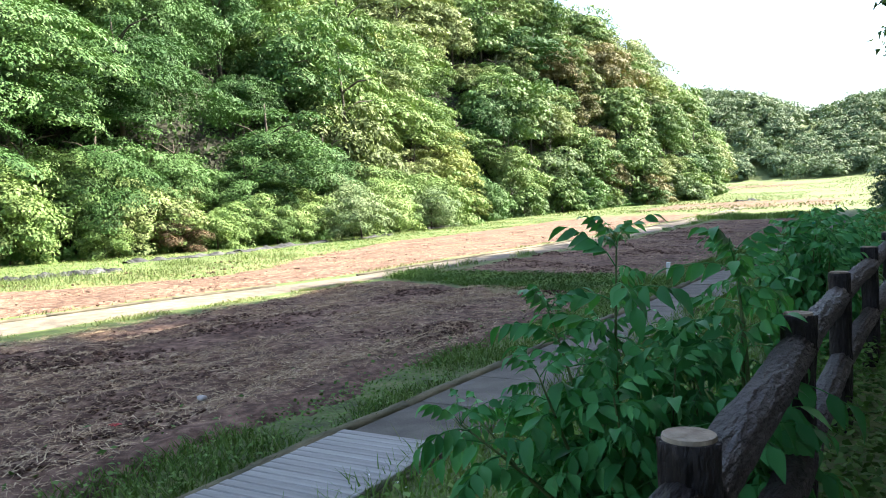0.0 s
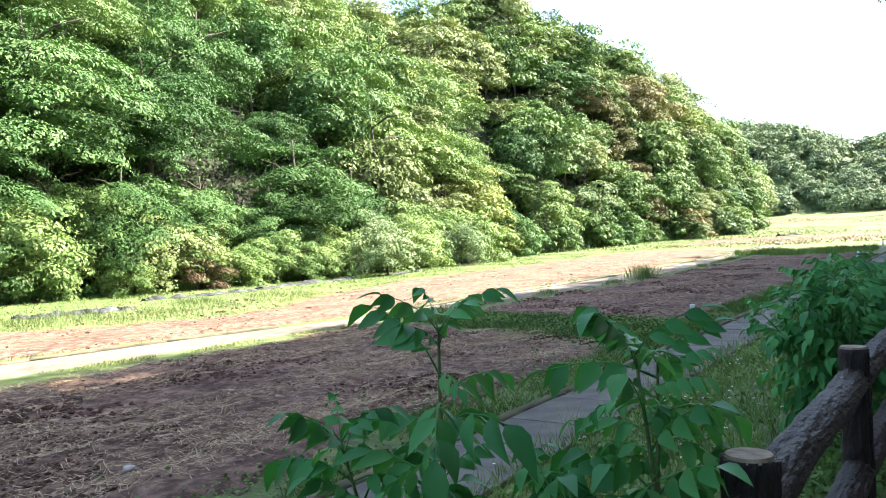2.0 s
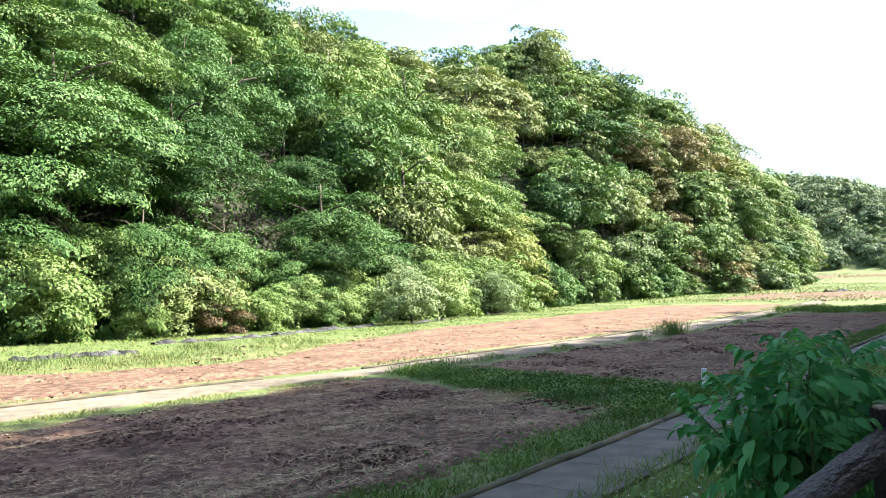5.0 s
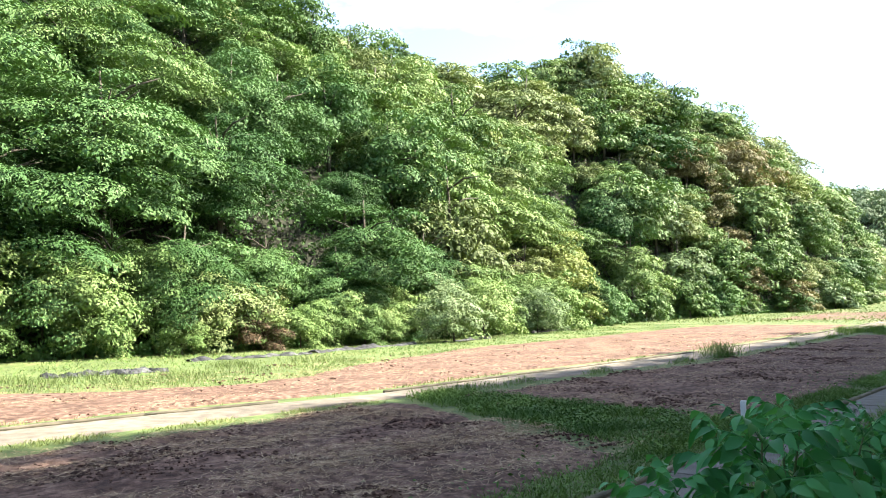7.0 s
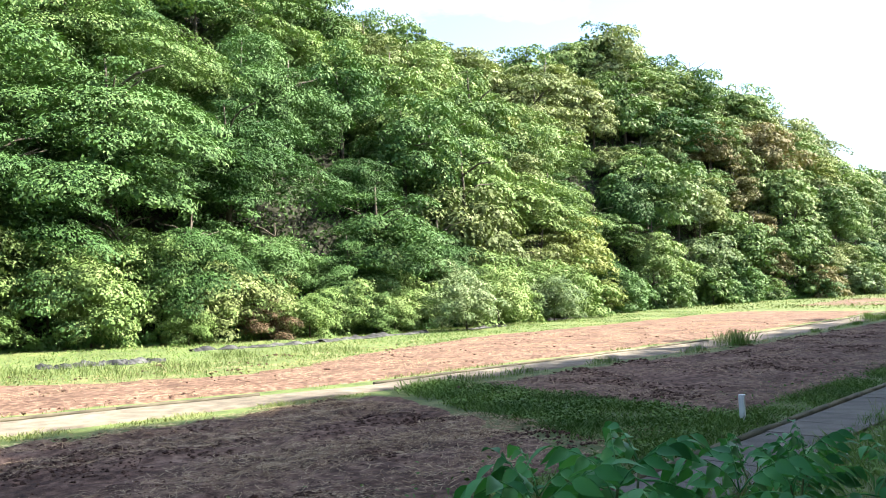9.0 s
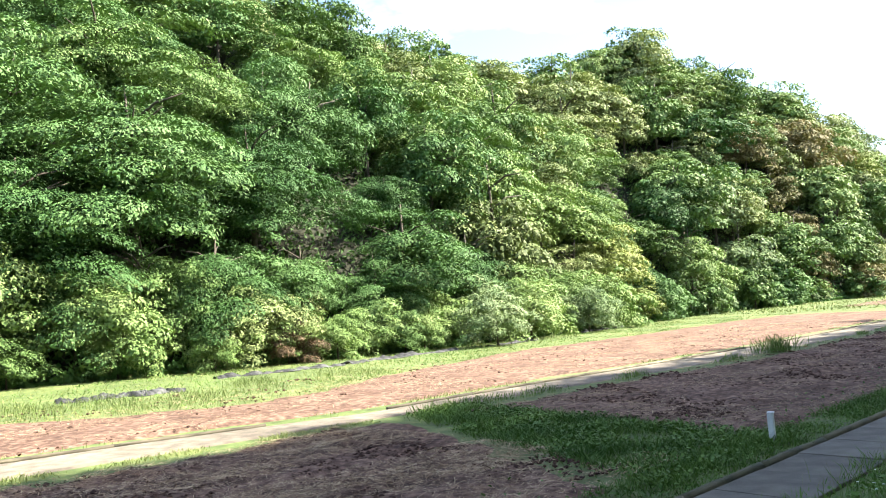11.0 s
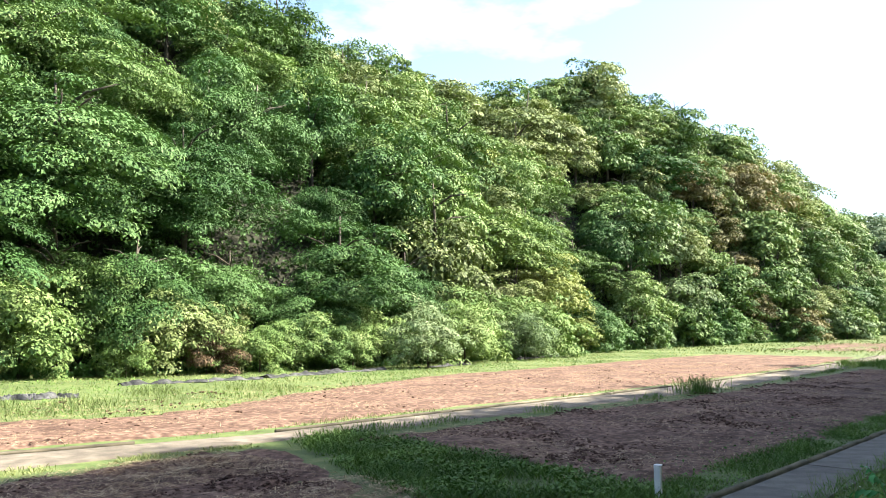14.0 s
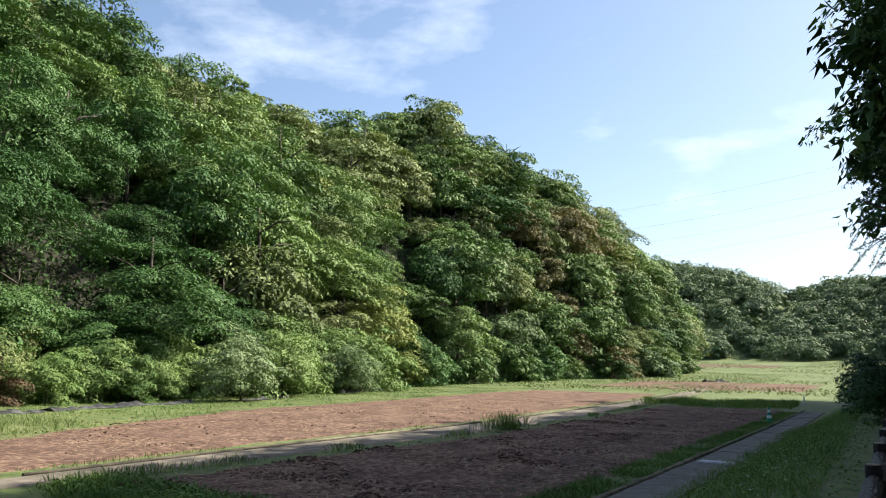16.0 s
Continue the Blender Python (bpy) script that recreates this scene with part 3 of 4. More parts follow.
def crown_boughs(r, height, n, leaf, seed, boughs=34, flat=0.46, droop=0.3, stretch=0.1, slim=0.6, reach=1.0):
    """A crown of overlapping leafy boughs: each a lumpy pad whose leaves cover its top and fringe, so that it shades the hollow beneath it."""
    g = np.random.default_rng(seed)
    i = np.arange(boughs) + 0.5
    cz = 1 - 1.68 * i / boughs
    ca = math.pi * (1 + 5 ** 0.5) * i + g.normal(0, 0.35, boughs)
    rad = np.sqrt(np.maximum(1 - cz ** 2, 0))
    cd = np.stack([np.cos(ca) * rad, np.sin(ca) * rad, cz], axis=1)
    out = np.stack([np.cos(ca), np.sin(ca), np.zeros(boughs)], axis=1)
    a = r * g.uniform(0.2, 0.44, boughs) * reach
    lobe = 1 + 0.2 * np.sin(2 * ca + g.uniform(0, 6.28)) + 0.14 * np.sin(3 * ca + g.uniform(0, 6.28))
    c = cd * np.array([r * 0.78, r * 0.78, height * 0.44]) * (lobe * g.uniform(0.68, 1.14, boughs))[:, None]
    k = g.choice(boughs, n, p=a ** 2 / np.sum(a ** 2))
    d = unit(g.normal(0, 0.8, (n, 3)) + 0.4 * cd[k] + np.array([0, 0, 0.65]))
    ph = g.uniform(0, 6.28, (boughs, 3))
    lump = 1 + 0.2 * np.sin(5.5 * d[:, 0] + ph[k, 0]) * np.sin(5.5 * d[:, 1] + ph[k, 1]) + 0.1 * np.sin(13 * d[:, 0] + ph[k, 2]) * np.sin(13 * d[:, 1] + ph[k, 0])
    off = d * (a[k] * lump * (1.06 - 0.42 * g.random(n) ** 2.2))[:, None] * np.array([1, 1, flat])
    along = np.sum(off * out[k], axis=1)
    off = off + out[k] * (along * stretch)[:, None]
    off[:, 2] -= droop * np.maximum(along, 0) ** 2 / a[k] + 0.1 * droop * np.abs(off[:, 0] - off[:, 1])
    p = c[k] + off
    nn = unit(unit(d * np.array([1, 1, 1 / flat])) * 0.8 + np.array([0, 0, 0.35]) + g.normal(0, 0.27, (n, 3)))
    t = d * np.array([1, 1, 0.1]) + out[k] * stretch + np.array([0, 0, -0.15 - 0.4 * droop]) + g.normal(0, 0.55, (n, 3))
    size = leaf * g.uniform(0.6, 1.45, n)
    inner = g.random(n) < 0.14
    p[inner] = c[k[inner]] * g.uniform(0.15, 0.85, (int(inner.sum()), 1)) + g.normal(0, 0.1 * r, (int(inner.sum()), 3))
    size[inner] *= 1.7
    return sprig_cards(p, nn, t, size, size * slim * g.uniform(0.75, 1.25, n), 0.2)


def trunk_tubes(height, r, seed, spread, limbs=6, base=0.16):
    g = random.Random(seed)
    lean = (g.uniform(-0.4, 0.4), g.uniform(-0.4, 0.4))
    pts = [(lean[0] * u * u * 1.5, lean[1] * u * u * 1.5, height * u) for u in (0, 0.2, 0.45, 0.7, 1.0)]
    out = [tube(pts, [base * 1.25, base, base * 0.8, base * 0.55, base * 0.2], 8)]
    for i in range(limbs):
        a, u = i * 2.4 + g.uniform(-0.4, 0.4), g.uniform(0.42, 0.85)
        s = Vector((lean[0] * u * u * 1.5, lean[1] * u * u * 1.5, height * u))
        e = s + Vector((math.cos(a) * spread, math.sin(a) * spread, spread * g.uniform(0.25, 0.7)))
        m = s.lerp(e, 0.5) + Vector((0, 0, spread * 0.12))
        out.append(tube([s, m, e], [base * 0.5, base * 0.33, base * 0.1], 6))
    return out


def hanging_twigs(seed):
    """Arching twigs that hang from a limb: the points of each."""
    g = random.Random(seed)
    out = []
    for i in range(76):
        a = i * 2.39996 + g.uniform(-0.3, 0.3)
        r0, z0 = g.uniform(0.1, 1.0), g.uniform(-0.4, 1.5)
        ln, drop = g.uniform(0.9, 1.9), g.uniform(0.5, 2.1)
        d = Vector((math.cos(a), math.sin(a), 0))
        out.append([d * (r0 + ln * u) + Vector((0, 0, z0 + 0.35 * u - drop * u * u)) for u in (0, 0.3, 0.6, 0.8, 1.0)])
    return out


def hanging_leaves(seed, leaf):
    g = np.random.default_rng(seed)
    q = []
    for pts in hanging_twigs(seed):
        p = np.array(pts)
        n = 230
        u = g.uniform(0.6, 4.0, n)
        i = np.minimum(u.astype(int), 3)
        c = p[i] + (p[i + 1] - p[i]) * (u - i)[:, None]
        d = unit(g.normal(0, 1, (n, 3)) + np.array([0, 0, -0.3]))
        c = c + d * (g.uniform(0.0, 0.15, n) * (1.3 - u / 5))[:, None]
        q.append(leaf_cards(c, unit(np.array([0, 0, 0.8]) + g.normal(0, 0.6, (n, 3))), d + np.array([0, 0, -0.8]), leaf * g.uniform(0.6, 1.3, n), leaf * 0.45 * g.uniform(0.7, 1.2, n)))
    core = crown_round(1.9, 3.0, 14000, leaf * 1.1, seed + 5, 40)
    core = np.concatenate([core, core[:, 2:3]], axis=1)[:, [0, 1, 2, 2]]
    core[:, 3] = core[:, 2] * 0.5 + core[:, 0] * 0.5
    return np.concatenate(q + [core + np.array([0.6, 0, 0.9])])


CROWNS = {}


def crown_mesh(style, seed, fine, mat):
    key = (style, seed, fine, mat.name)
    if key not in CROWNS:
        if style == "round":
            q = crown_boughs(3.7, 6.6, *((28000, 0.145), (11500, 0.225), (6600, 0.31))[fine], seed, 42)
        elif style == "layered":
            q = crown_boughs(4.0, 6.6, *((28000, 0.16), (11500, 0.245), (6600, 0.33))[fine], seed, 30, 0.34, 0.5, 0.55, 0.52, 1.05)
        elif style == "canopy":
            q = crown_round(3.4, 6.4, 40000, 0.08, seed, 80)
        elif style == "grand":
            q = crown_boughs(4.2, 7.2, 52000, 0.135, seed, 38, 0.28, 0.5, 0.8, 0.5, 1.0)
        elif style == "bush":
            q = crown_boughs(2.0, 3.4, *((9500, 0.115), (4200, 0.175), (2300, 0.26))[fine], seed, 26, 0.5, 0.25, 0.15, 0.62, 1.0)
        else:
            q = hanging_leaves(seed, 0.075)
        CROWNS[key] = mesh_of_cards("crown", q, mat)
    return CROWNS[key]


TRUNKS = [join_tubes("trunk", trunk_tubes(7.5, 0.2, 40 + i, 2.2), M_BARK) for i in range(3)]
BUSH_STEMS = [join_tubes("stem", trunk_tubes(2.2, 0.06, 60 + i, 1.1, 5, 0.05), M_BARK) for i in range(2)]


def tree(name, style, mat, x, y, size, label, group, fine=2, seed=0, lift=5.0, turn=0.0, squash=1.0, category="tree"):
    root = new(name)
    root.matrix_basis = Matrix.LocRotScale((x, y, float(land_z(x, y)) - 0.1), Euler((0, 0, turn)), (size, size, size * squash))
    if style == "bush":
        part("stem", BUSH_STEMS[seed % 2], root)
        part("crown", crown_mesh(style, seed, fine, mat), root, pose(0, 0, 1.45))
    else:
        part("trunk", TRUNKS[seed % 3], root)
        if style == "drooping":
            twigs = join_tubes("branch", [tube(p, [0.018, 0.012, 0.008, 0.005, 0.003], 4) for p in hanging_twigs(seed)], M_BARK)
            part("branch", twigs, root, pose(0, 0, lift))
        part("crown", crown_mesh(style, seed, fine, mat), root, pose(0, 0, lift))
    return tagged(root, label, category, group)


LABELS = {
    L_MID.name: "mid green broadleaf tree on the wooded slope", L_DARK.name: "dark green broadleaf tree on the wooded slope",
    L_LIGHT.name: "bright green sunlit tree on the wooded slope", L_OLIVE.name: "olive green tree on the wooded slope",
    L_YELLOW.name: "yellow-green tree on the wooded slope", L_RUST.name: "rust-tinged tree with brown blossom",
    L_PALE.name: "tree speckled with pale blossom"}

# trees of a colour of their own: where they stand, how far the colour reaches
SPOTS = [(-44.5, 127.3, 4.0, L_RUST), (-46, 118, 3.0, L_RUST), (-41, 117, 3.4, L_RUST), (-34.6, 124, 2.0, L_RUST), (-40.6, 93.3, 3.4, L_PALE),
         (-46.6, 101, 4.0, L_PALE), (-41.1, 72.8, 2.5, L_YELLOW), (-35.9, 30.9, 1.2, L_BROWN),
         (-45.4, 57.6, 4.0, L_LIGHT), (-37.5, 80, 6.5, L_DARK), (-39, 106.3, 4.0, L_DARK), (-59, 40, 4.0, L_DARK), (-61, 92.6, 7.0, L_OLIVE),
         (-35, 166, 6.0, L_LIGHT)]


def spot_material(x, y, usual):
    for sx, sy, r, mat in SPOTS:
        if (x - sx) ** 2 + (y - sy) ** 2 < r * r:
            return mat
    return usual


FEATURE = [(-43.0, 26.0, L_DARK, "grand", 1.5), (-43.5, 34.0, L_DARK, "grand", 1.2), (-50.5, 27.5, L_MID, "grand", 1.4), (-42.0, 19.5, L_DARK, "grand", 1.15)]
# gaps in the wood, where the litter under the boughs shows, its shade coloured in
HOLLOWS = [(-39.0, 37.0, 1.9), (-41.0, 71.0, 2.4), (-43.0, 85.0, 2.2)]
g_trees = random.Random(11)
placed = []
for x, y, mat, style, size in FEATURE:
    tree("broadleaf_tree", style, mat, x, y, size, LABELS[mat.name], "trees on the slope", 0, 1, turn=x, lift=3.7)
    placed.append((x, y))
for row in range(10):
    y = 8.0 + (row % 2) * 2.6
    while y < 168:
        yy = y + g_trees.uniform(-1.3, 1.3)
        s = (row + 0.25 + g_trees.uniform(-0.22, 0.22)) / 9.0
        xx = float(forest_x(yy)) - 1.5 - s * float(forest_x(yy) - 1.5 - crest_x(yy))
        y += g_trees.uniform(4.6, 5.8) + (0.8 if row > 4 else 0)
        if yy < 14 + (-xx - 36) * 0.28 or crest_z(yy) < 2.5 and row > 0:
            continue
        if any((xx - a) ** 2 + (yy - b) ** 2 < 9 for a, b in placed) or any((xx - a) ** 2 + (yy - b) ** 2 < r * r for a, b, r in HOLLOWS):
            continue
        if g_trees.random() < 0.05:
            continue
        away = math.hypot(xx, yy - 6)
        fine = 0 if away < 62 else 1 if away < 100 else 2
        roll_ = g_trees.random()
        mat = L_MID if roll_ < 0.42 else L_DARK if roll_ < 0.56 else L_LIGHT if roll_ < 0.74 else L_OLIVE if roll_ < 0.985 else L_YELLOW
        if yy < 44 and row < 5:
            mat = L_DARK if roll_ < 0.6 else L_MID if roll_ < 0.85 else L_LIGHT
        elif row > 4:
            mat = L_OLIVE if roll_ < 0.38 else L_LIGHT if roll_ < 0.62 else L_MID
        mat = spot_material(xx, yy, mat)
        style = "layered" if g_trees.random() < (0.55 if yy < 42 and row < 4 else 0.14) else "round"
        tree("broadleaf_tree", style, mat, xx, yy, g_trees.choice((0.75, 0.9, 1.05, 1.2, 1.35)) * g_trees.uniform(0.92, 1.1), LABELS[mat.name], "trees on the slope", fine,
             g_trees.randrange(3), turn=g_trees.uniform(0, 6.3), lift=g_trees.uniform(2.3, 3.2) if row == 0 else g_trees.uniform(3.0, 5.0), squash=g_trees.uniform(0.8, 1.15))
g_bush = random.Random(5)
y = 12.0
while y < 152:
    big = g_bush.random() < 0.25
    xx = float(forest_x(y)) + g_bush.uniform(-2.4, 1.0) + (1.2 if big else 0)
    if any((xx - a) ** 2 + (y - b) ** 2 < r * r for a, b, r in HOLLOWS):
        y += 1.5
        continue
    mat = spot_material(xx, y, g_bush.choice([L_MID, L_MID, L_LIGHT, L_LIGHT, L_DARK, L_OLIVE, L_PALE]))
    tree("bush", "bush", mat, xx, y, g_bush.uniform(1.1, 1.5) if big else g_bush.uniform(0.5, 0.95), "leafy bush at the foot of the wood", "bushes below the wood",
         0 if y < 45 else 1 if y < 80 else 2, g_bush.randrange(3), turn=g_bush.uniform(0, 6.3), squash=g_bush.uniform(0.75, 1.2), category="bush")
    y += g_bush.uniform(0.9, 2.4) if y < 62 else g_bush.uniform(1.0, 2.2)

for x, y, size, mat in ((-37.8, 30.0, 1.25, L_LIGHT), (-38.6, 23.5, 1.5, L_MID), (-37.8, 48.5, 1.5, L_PALE), (-32.6, 44.4, 1.2, L_PALE), (-35.2, 51.0, 1.35, L_LIGHT),
                         (-36.2, 59.5, 1.2, L_PALE), (-36.3, 31.4, 0.75, L_BROWN), (-39.6, 27.0, 1.3, L_MID), (-40.2, 31.5, 1.5, L_DARK), (-39.8, 21.0, 1.3, L_DARK),
                         (-36.0, 34.5, 0.9, L_LIGHT), (-35.8, 39.5, 0.8, L_MID), (-37.2, 44.0, 1.2, L_LIGHT), (-38.5, 53.5, 1.7, L_MID),
                         (-38.0, 63.0, 1.5, L_LIGHT), (-40.0, 43.0, 1.4, L_MID),
                         (-41.5, 46.0, 1.5, L_DARK), (-41.0, 18.0, 1.7, L_MID)):
    tree("bush", "bush", mat, x, y, size, "dead brown thicket at the foot of the wood" if mat is L_BROWN else "large rounded bush at the foot of the wood", "bushes below the wood", 0, int(y) % 3, turn=y, category="bush")


def undergrowth():
    n = 70000
    y = 8 + 160 * rng.random(n) ** 1.25
    x = forest_x(y) + 0.8 - 24 * rng.random(n) ** 1.5
    d = unit(rng.normal(0, 1, (n, 3)) * np.array([1, 1, 0.6]) + np.array([0.5, 0, 0.5]))
    h = np.array([max(0.0, noise.noise((a * 0.5, c * 0.5, 3.0)) + 0.25) for a, c in zip(x, y)])
    p = np.stack([x, y, land_z(x, y) + 0.1 + 1.3 * h * rng.random(n)], axis=1)
    q = sprig_cards(p, unit(d + rng.normal(0, 0.4, (n, 3))), rng.normal(0, 1, (n, 3)), rng.uniform(0.2, 0.5, n), rng.uniform(0.12, 0.3, n))
    return tagged(new("undergrowth", mesh_of_cards("undergrowth", q, L_DARK)), "leafy undergrowth on the slope beneath the trees", "undergrowth", kind="stuff")


undergrowth()

# trees above the walkway, whose shade falls over the near fields
g_shade = random.Random(3)
for k in range(30):
    yy = -20 + (k // 2) * 7.2 + (k % 2) * 3.4 + g_shade.uniform(-1, 1)
    front = k % 2 == 0
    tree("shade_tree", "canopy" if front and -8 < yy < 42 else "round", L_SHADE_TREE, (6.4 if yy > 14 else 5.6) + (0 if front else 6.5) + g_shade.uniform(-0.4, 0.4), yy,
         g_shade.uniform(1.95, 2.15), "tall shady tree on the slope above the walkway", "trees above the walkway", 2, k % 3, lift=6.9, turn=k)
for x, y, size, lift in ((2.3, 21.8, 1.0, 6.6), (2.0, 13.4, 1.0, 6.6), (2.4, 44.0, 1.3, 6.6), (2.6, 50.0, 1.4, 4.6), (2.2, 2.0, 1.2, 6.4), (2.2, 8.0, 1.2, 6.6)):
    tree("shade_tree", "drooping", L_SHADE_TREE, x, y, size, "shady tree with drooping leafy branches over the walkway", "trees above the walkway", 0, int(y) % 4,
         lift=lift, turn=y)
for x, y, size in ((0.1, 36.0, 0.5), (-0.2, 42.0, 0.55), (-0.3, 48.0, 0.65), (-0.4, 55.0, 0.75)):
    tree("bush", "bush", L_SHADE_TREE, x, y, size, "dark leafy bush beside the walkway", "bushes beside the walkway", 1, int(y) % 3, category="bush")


def far_woods():
    n_trees, per = 360, 1000
    y = 275 + 110 * rng.random(n_trees) ** 1.2
    x = rng.uniform(-105, 35, n_trees)
    c = np.stack([x, y, land_z(x, y) + 2.4], axis=1)
    q = []
    for i in range(n_trees):
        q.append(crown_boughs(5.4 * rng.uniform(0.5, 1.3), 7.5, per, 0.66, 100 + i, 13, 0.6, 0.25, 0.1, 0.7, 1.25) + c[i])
    return tagged(new("far_woods", mesh_of_cards("far_woods", np.concatenate(q), L_FAR_HAZE)), "distant wooded hill beyond the valley field", "woods", kind="stuff")


far_woods()


def pine():
    x, y = -91.5, 97.3
    z = float(land_z(x, y)) - 2.6
    root = new("pine_tree")
    root.location = (x, y, z - 0.3)
    part("trunk", mesh_of("trunk", *tube([(0, 0, 0), (0.4, 0, 7), (0.2, 0.3, 14), (0.8, 0, 19)], [0.45, 0.36, 0.25, 0.08], 8), M_BARK, True), root)
    for k, (dx, dy, h, r) in enumerate(((-2.2, -1.0, 17.0, 3.0), (0.6, 0.8, 18.2, 3.4), (2.8, 3.2, 16.2, 3.2), (4.4, 5.4, 14.6, 3.2), (-0.5, 0, 14, 3.2))):
        part("branch", mesh_of("branch", *tube([(0.3, 0, h - 3.2), (dx * 0.6, dy * 0.6, h - 1.2), (dx, dy, h - 0.4)], [0.18, 0.12, 0.05], 6), M_BARK, True), root)
        part("foliage", mesh_of_cards("foliage", crown_round(r, 2.2, 3200, 0.34, 70 + k, 22), L_MID), root, pose(dx, dy, h))
    return tagged(root, "dark spreading pine standing on the ridge", "tree")


pine()

# ---- paths, edging and boards ----


def box_mesh(name, sx, sy, sz, mat, bevel=0.012, segments=1):
    bm = bmesh.new()
    bmesh.ops.create_cube(bm, size=1.0)
    bmesh.ops.scale(bm, vec=(sx, sy, sz), verts=bm.verts)
    bmesh.ops.bevel(bm, geom=bm.edges[:], offset=bevel, segments=segments, affect="EDGES", profile=0.6)
    return bm_mesh(name, bm, mat)


def near_path():
    root = tagged(new("path_1"), "grey concrete slab footpath with grooved board panels", "path", kind="structure")
    slab = box_mesh("slab", 1.04, 1.19, 0.12, M_SHADED_SLAB, 0.008)
    board = box_mesh("board", 1.02, 0.09, 0.05, M_BOARD, 0.008)
    g = random.Random(21)
    y = -5.4
    while y < 60:
        z = float(valley_z(y))
        boards = 1.5 < y < 5.5
        part("slab", slab, root, pose(-3.62 + g.uniform(-0.012, 0.012), y, z - 0.015 + g.uniform(-0.006, 0.006), g.uniform(-0.3, 0.3), g.uniform(-0.3, 0.3), g.uniform(-0.5, 0.5)))
        if boards:
            for k in range(12):
                part("board", board, root, pose(-3.62 + g.uniform(-0.01, 0.01), y - 0.55 + k * 0.1, z + 0.075, 0, 0, g.uniform(-0.4, 0.4)))
        y += 1.2
    return root


near_path()


def log_mesh(name, length, r, mat, seed, sides=10, rings=7):
    g = random.Random(seed)
    bow = g.uniform(-0.02, 0.02)
    pts = [(bow * math.sin(math.pi * i / (rings - 1)), length * (i / (rings - 1) - 0.5), g.uniform(-0.004, 0.004)) for i in range(rings)]
    return mesh_of(name, *tube(pts, [r * g.uniform(0.9, 1.06) for _ in range(rings)], sides), mat, True)


def edging(name, edge, y0, y1, step, r, label, mat, skip=()):
    root = tagged(new(name), label, "edging", kind="structure")
    logs = [log_mesh("log", step * 1.01, r, mat, 31 + i) for i in range(4)]
    g = random.Random(9)
    y = y0
    while y < y1:
        if not any(a < y < b for a, b in skip):
            a, b = Vector((edge(y - step / 2), y - step / 2, float(valley_z(y - step / 2)))), Vector((edge(y + step / 2), y + step / 2, float(valley_z(y + step / 2))))
            c, d = (a + b) / 2, (b - a)
            part("log", g.choice(logs), root, pose(c.x + g.uniform(-0.02, 0.02), c.y, c.z + r * 0.55, math.degrees(math.atan2(d.z, d.y)), 0,
                                                   -math.degrees(math.atan2(d.x, d.y)) + g.uniform(-0.5, 0.5)))
        y += step
    return root


edging("edging_1", lambda y: -4.2 - 0.06 * min(max((y - 20) / 15, 0), 1), -4, 62, 2.0, 0.062, "weathered mossy log edging along the footpath", M_EDGE_LOG)
edging("edging_2", lambda y: mid_far(y) - 0.06, -12, 84, 3.0, 0.048, "dark weathered log edging along the farm path", M_DARK_LOG, ((17.0, 20.2),))


def drain():
    root = new("drain_grate")
    root.location = (-3.56, 30.6, float(valley_z(30.6)) + 0.05)
    part("frame", box_mesh("frame", 0.85, 0.55, 0.02, M_STEEL, 0.004), root)
    bar = box_mesh("bar", 0.8, 0.02, 0.02, M_STEEL, 0.003)
    for k in range(9):
        part("bar", bar, root, pose(0, -0.22 + k * 0.055, 0.018))
    return tagged(root, "grey steel drain grate set in the footpath", "drain grate")


drain()

# ---- log fence ----


def fence_x(y):
    return float(np.interp(y, [-5, 6, 10, 15, 25, 40], [-0.4, -0.4, -0.2, 0.12, 0.25, 0.3]))


def bark_column(name, length, r, seed, sides=20, rings=26, axis="z", flare=0.0):
    """A moulded log with bark ridges, along z from 0 to length."""
    g = Vector((seed * 7.3, seed * 3.1, 0))
    v, f = [], []
    for j in range(rings + 1):
        h = length * j / rings
        for k in range(sides):
            a = 2 * math.pi * k / sides
            d = Vector((math.cos(a), math.sin(a), 0))
            p = d * 2.6 + Vector((0, 0, h * 2.2)) + g
            ridge = abs(noise.noise((p.x * 1.35, p.y * 1.35, p.z * 0.9))) * 0.3 + abs(noise.noise((p.x * 2.7, p.y * 2.7, p.z * 2.6))) * 0.16 + noise.noise(p * 0.5) * 0.1
            v.append(d * r * (1.14 - ridge + flare * max(0.0, 1 - h / (length * 0.2))) + Vector((noise.noise((h, seed, 1.0)) * 0.012, noise.noise((h, seed, 7.0)) * 0.012, h)))
    for j in range(rings):
        for k in range(sides):
            k2 = (k + 1) % sides
            f.append((j * sides + k, j * sides + k2, (j + 1) * sides + k2, (j + 1) * sides + k))
    f.append(tuple(range(sides))[::-1])
    f.append(tuple(rings * sides + k for k in range(sides)))
    return mesh_of(name, v, f, M_FENCE, True)


def cut_end_mesh(r):
    bm = bmesh.new()
    bmesh.ops.create_cone(bm, cap_ends=True, segments=24, radius1=r, radius2=r * 0.95, depth=0.012)
    return bm_mesh("cut_end", bm, M_CUT)


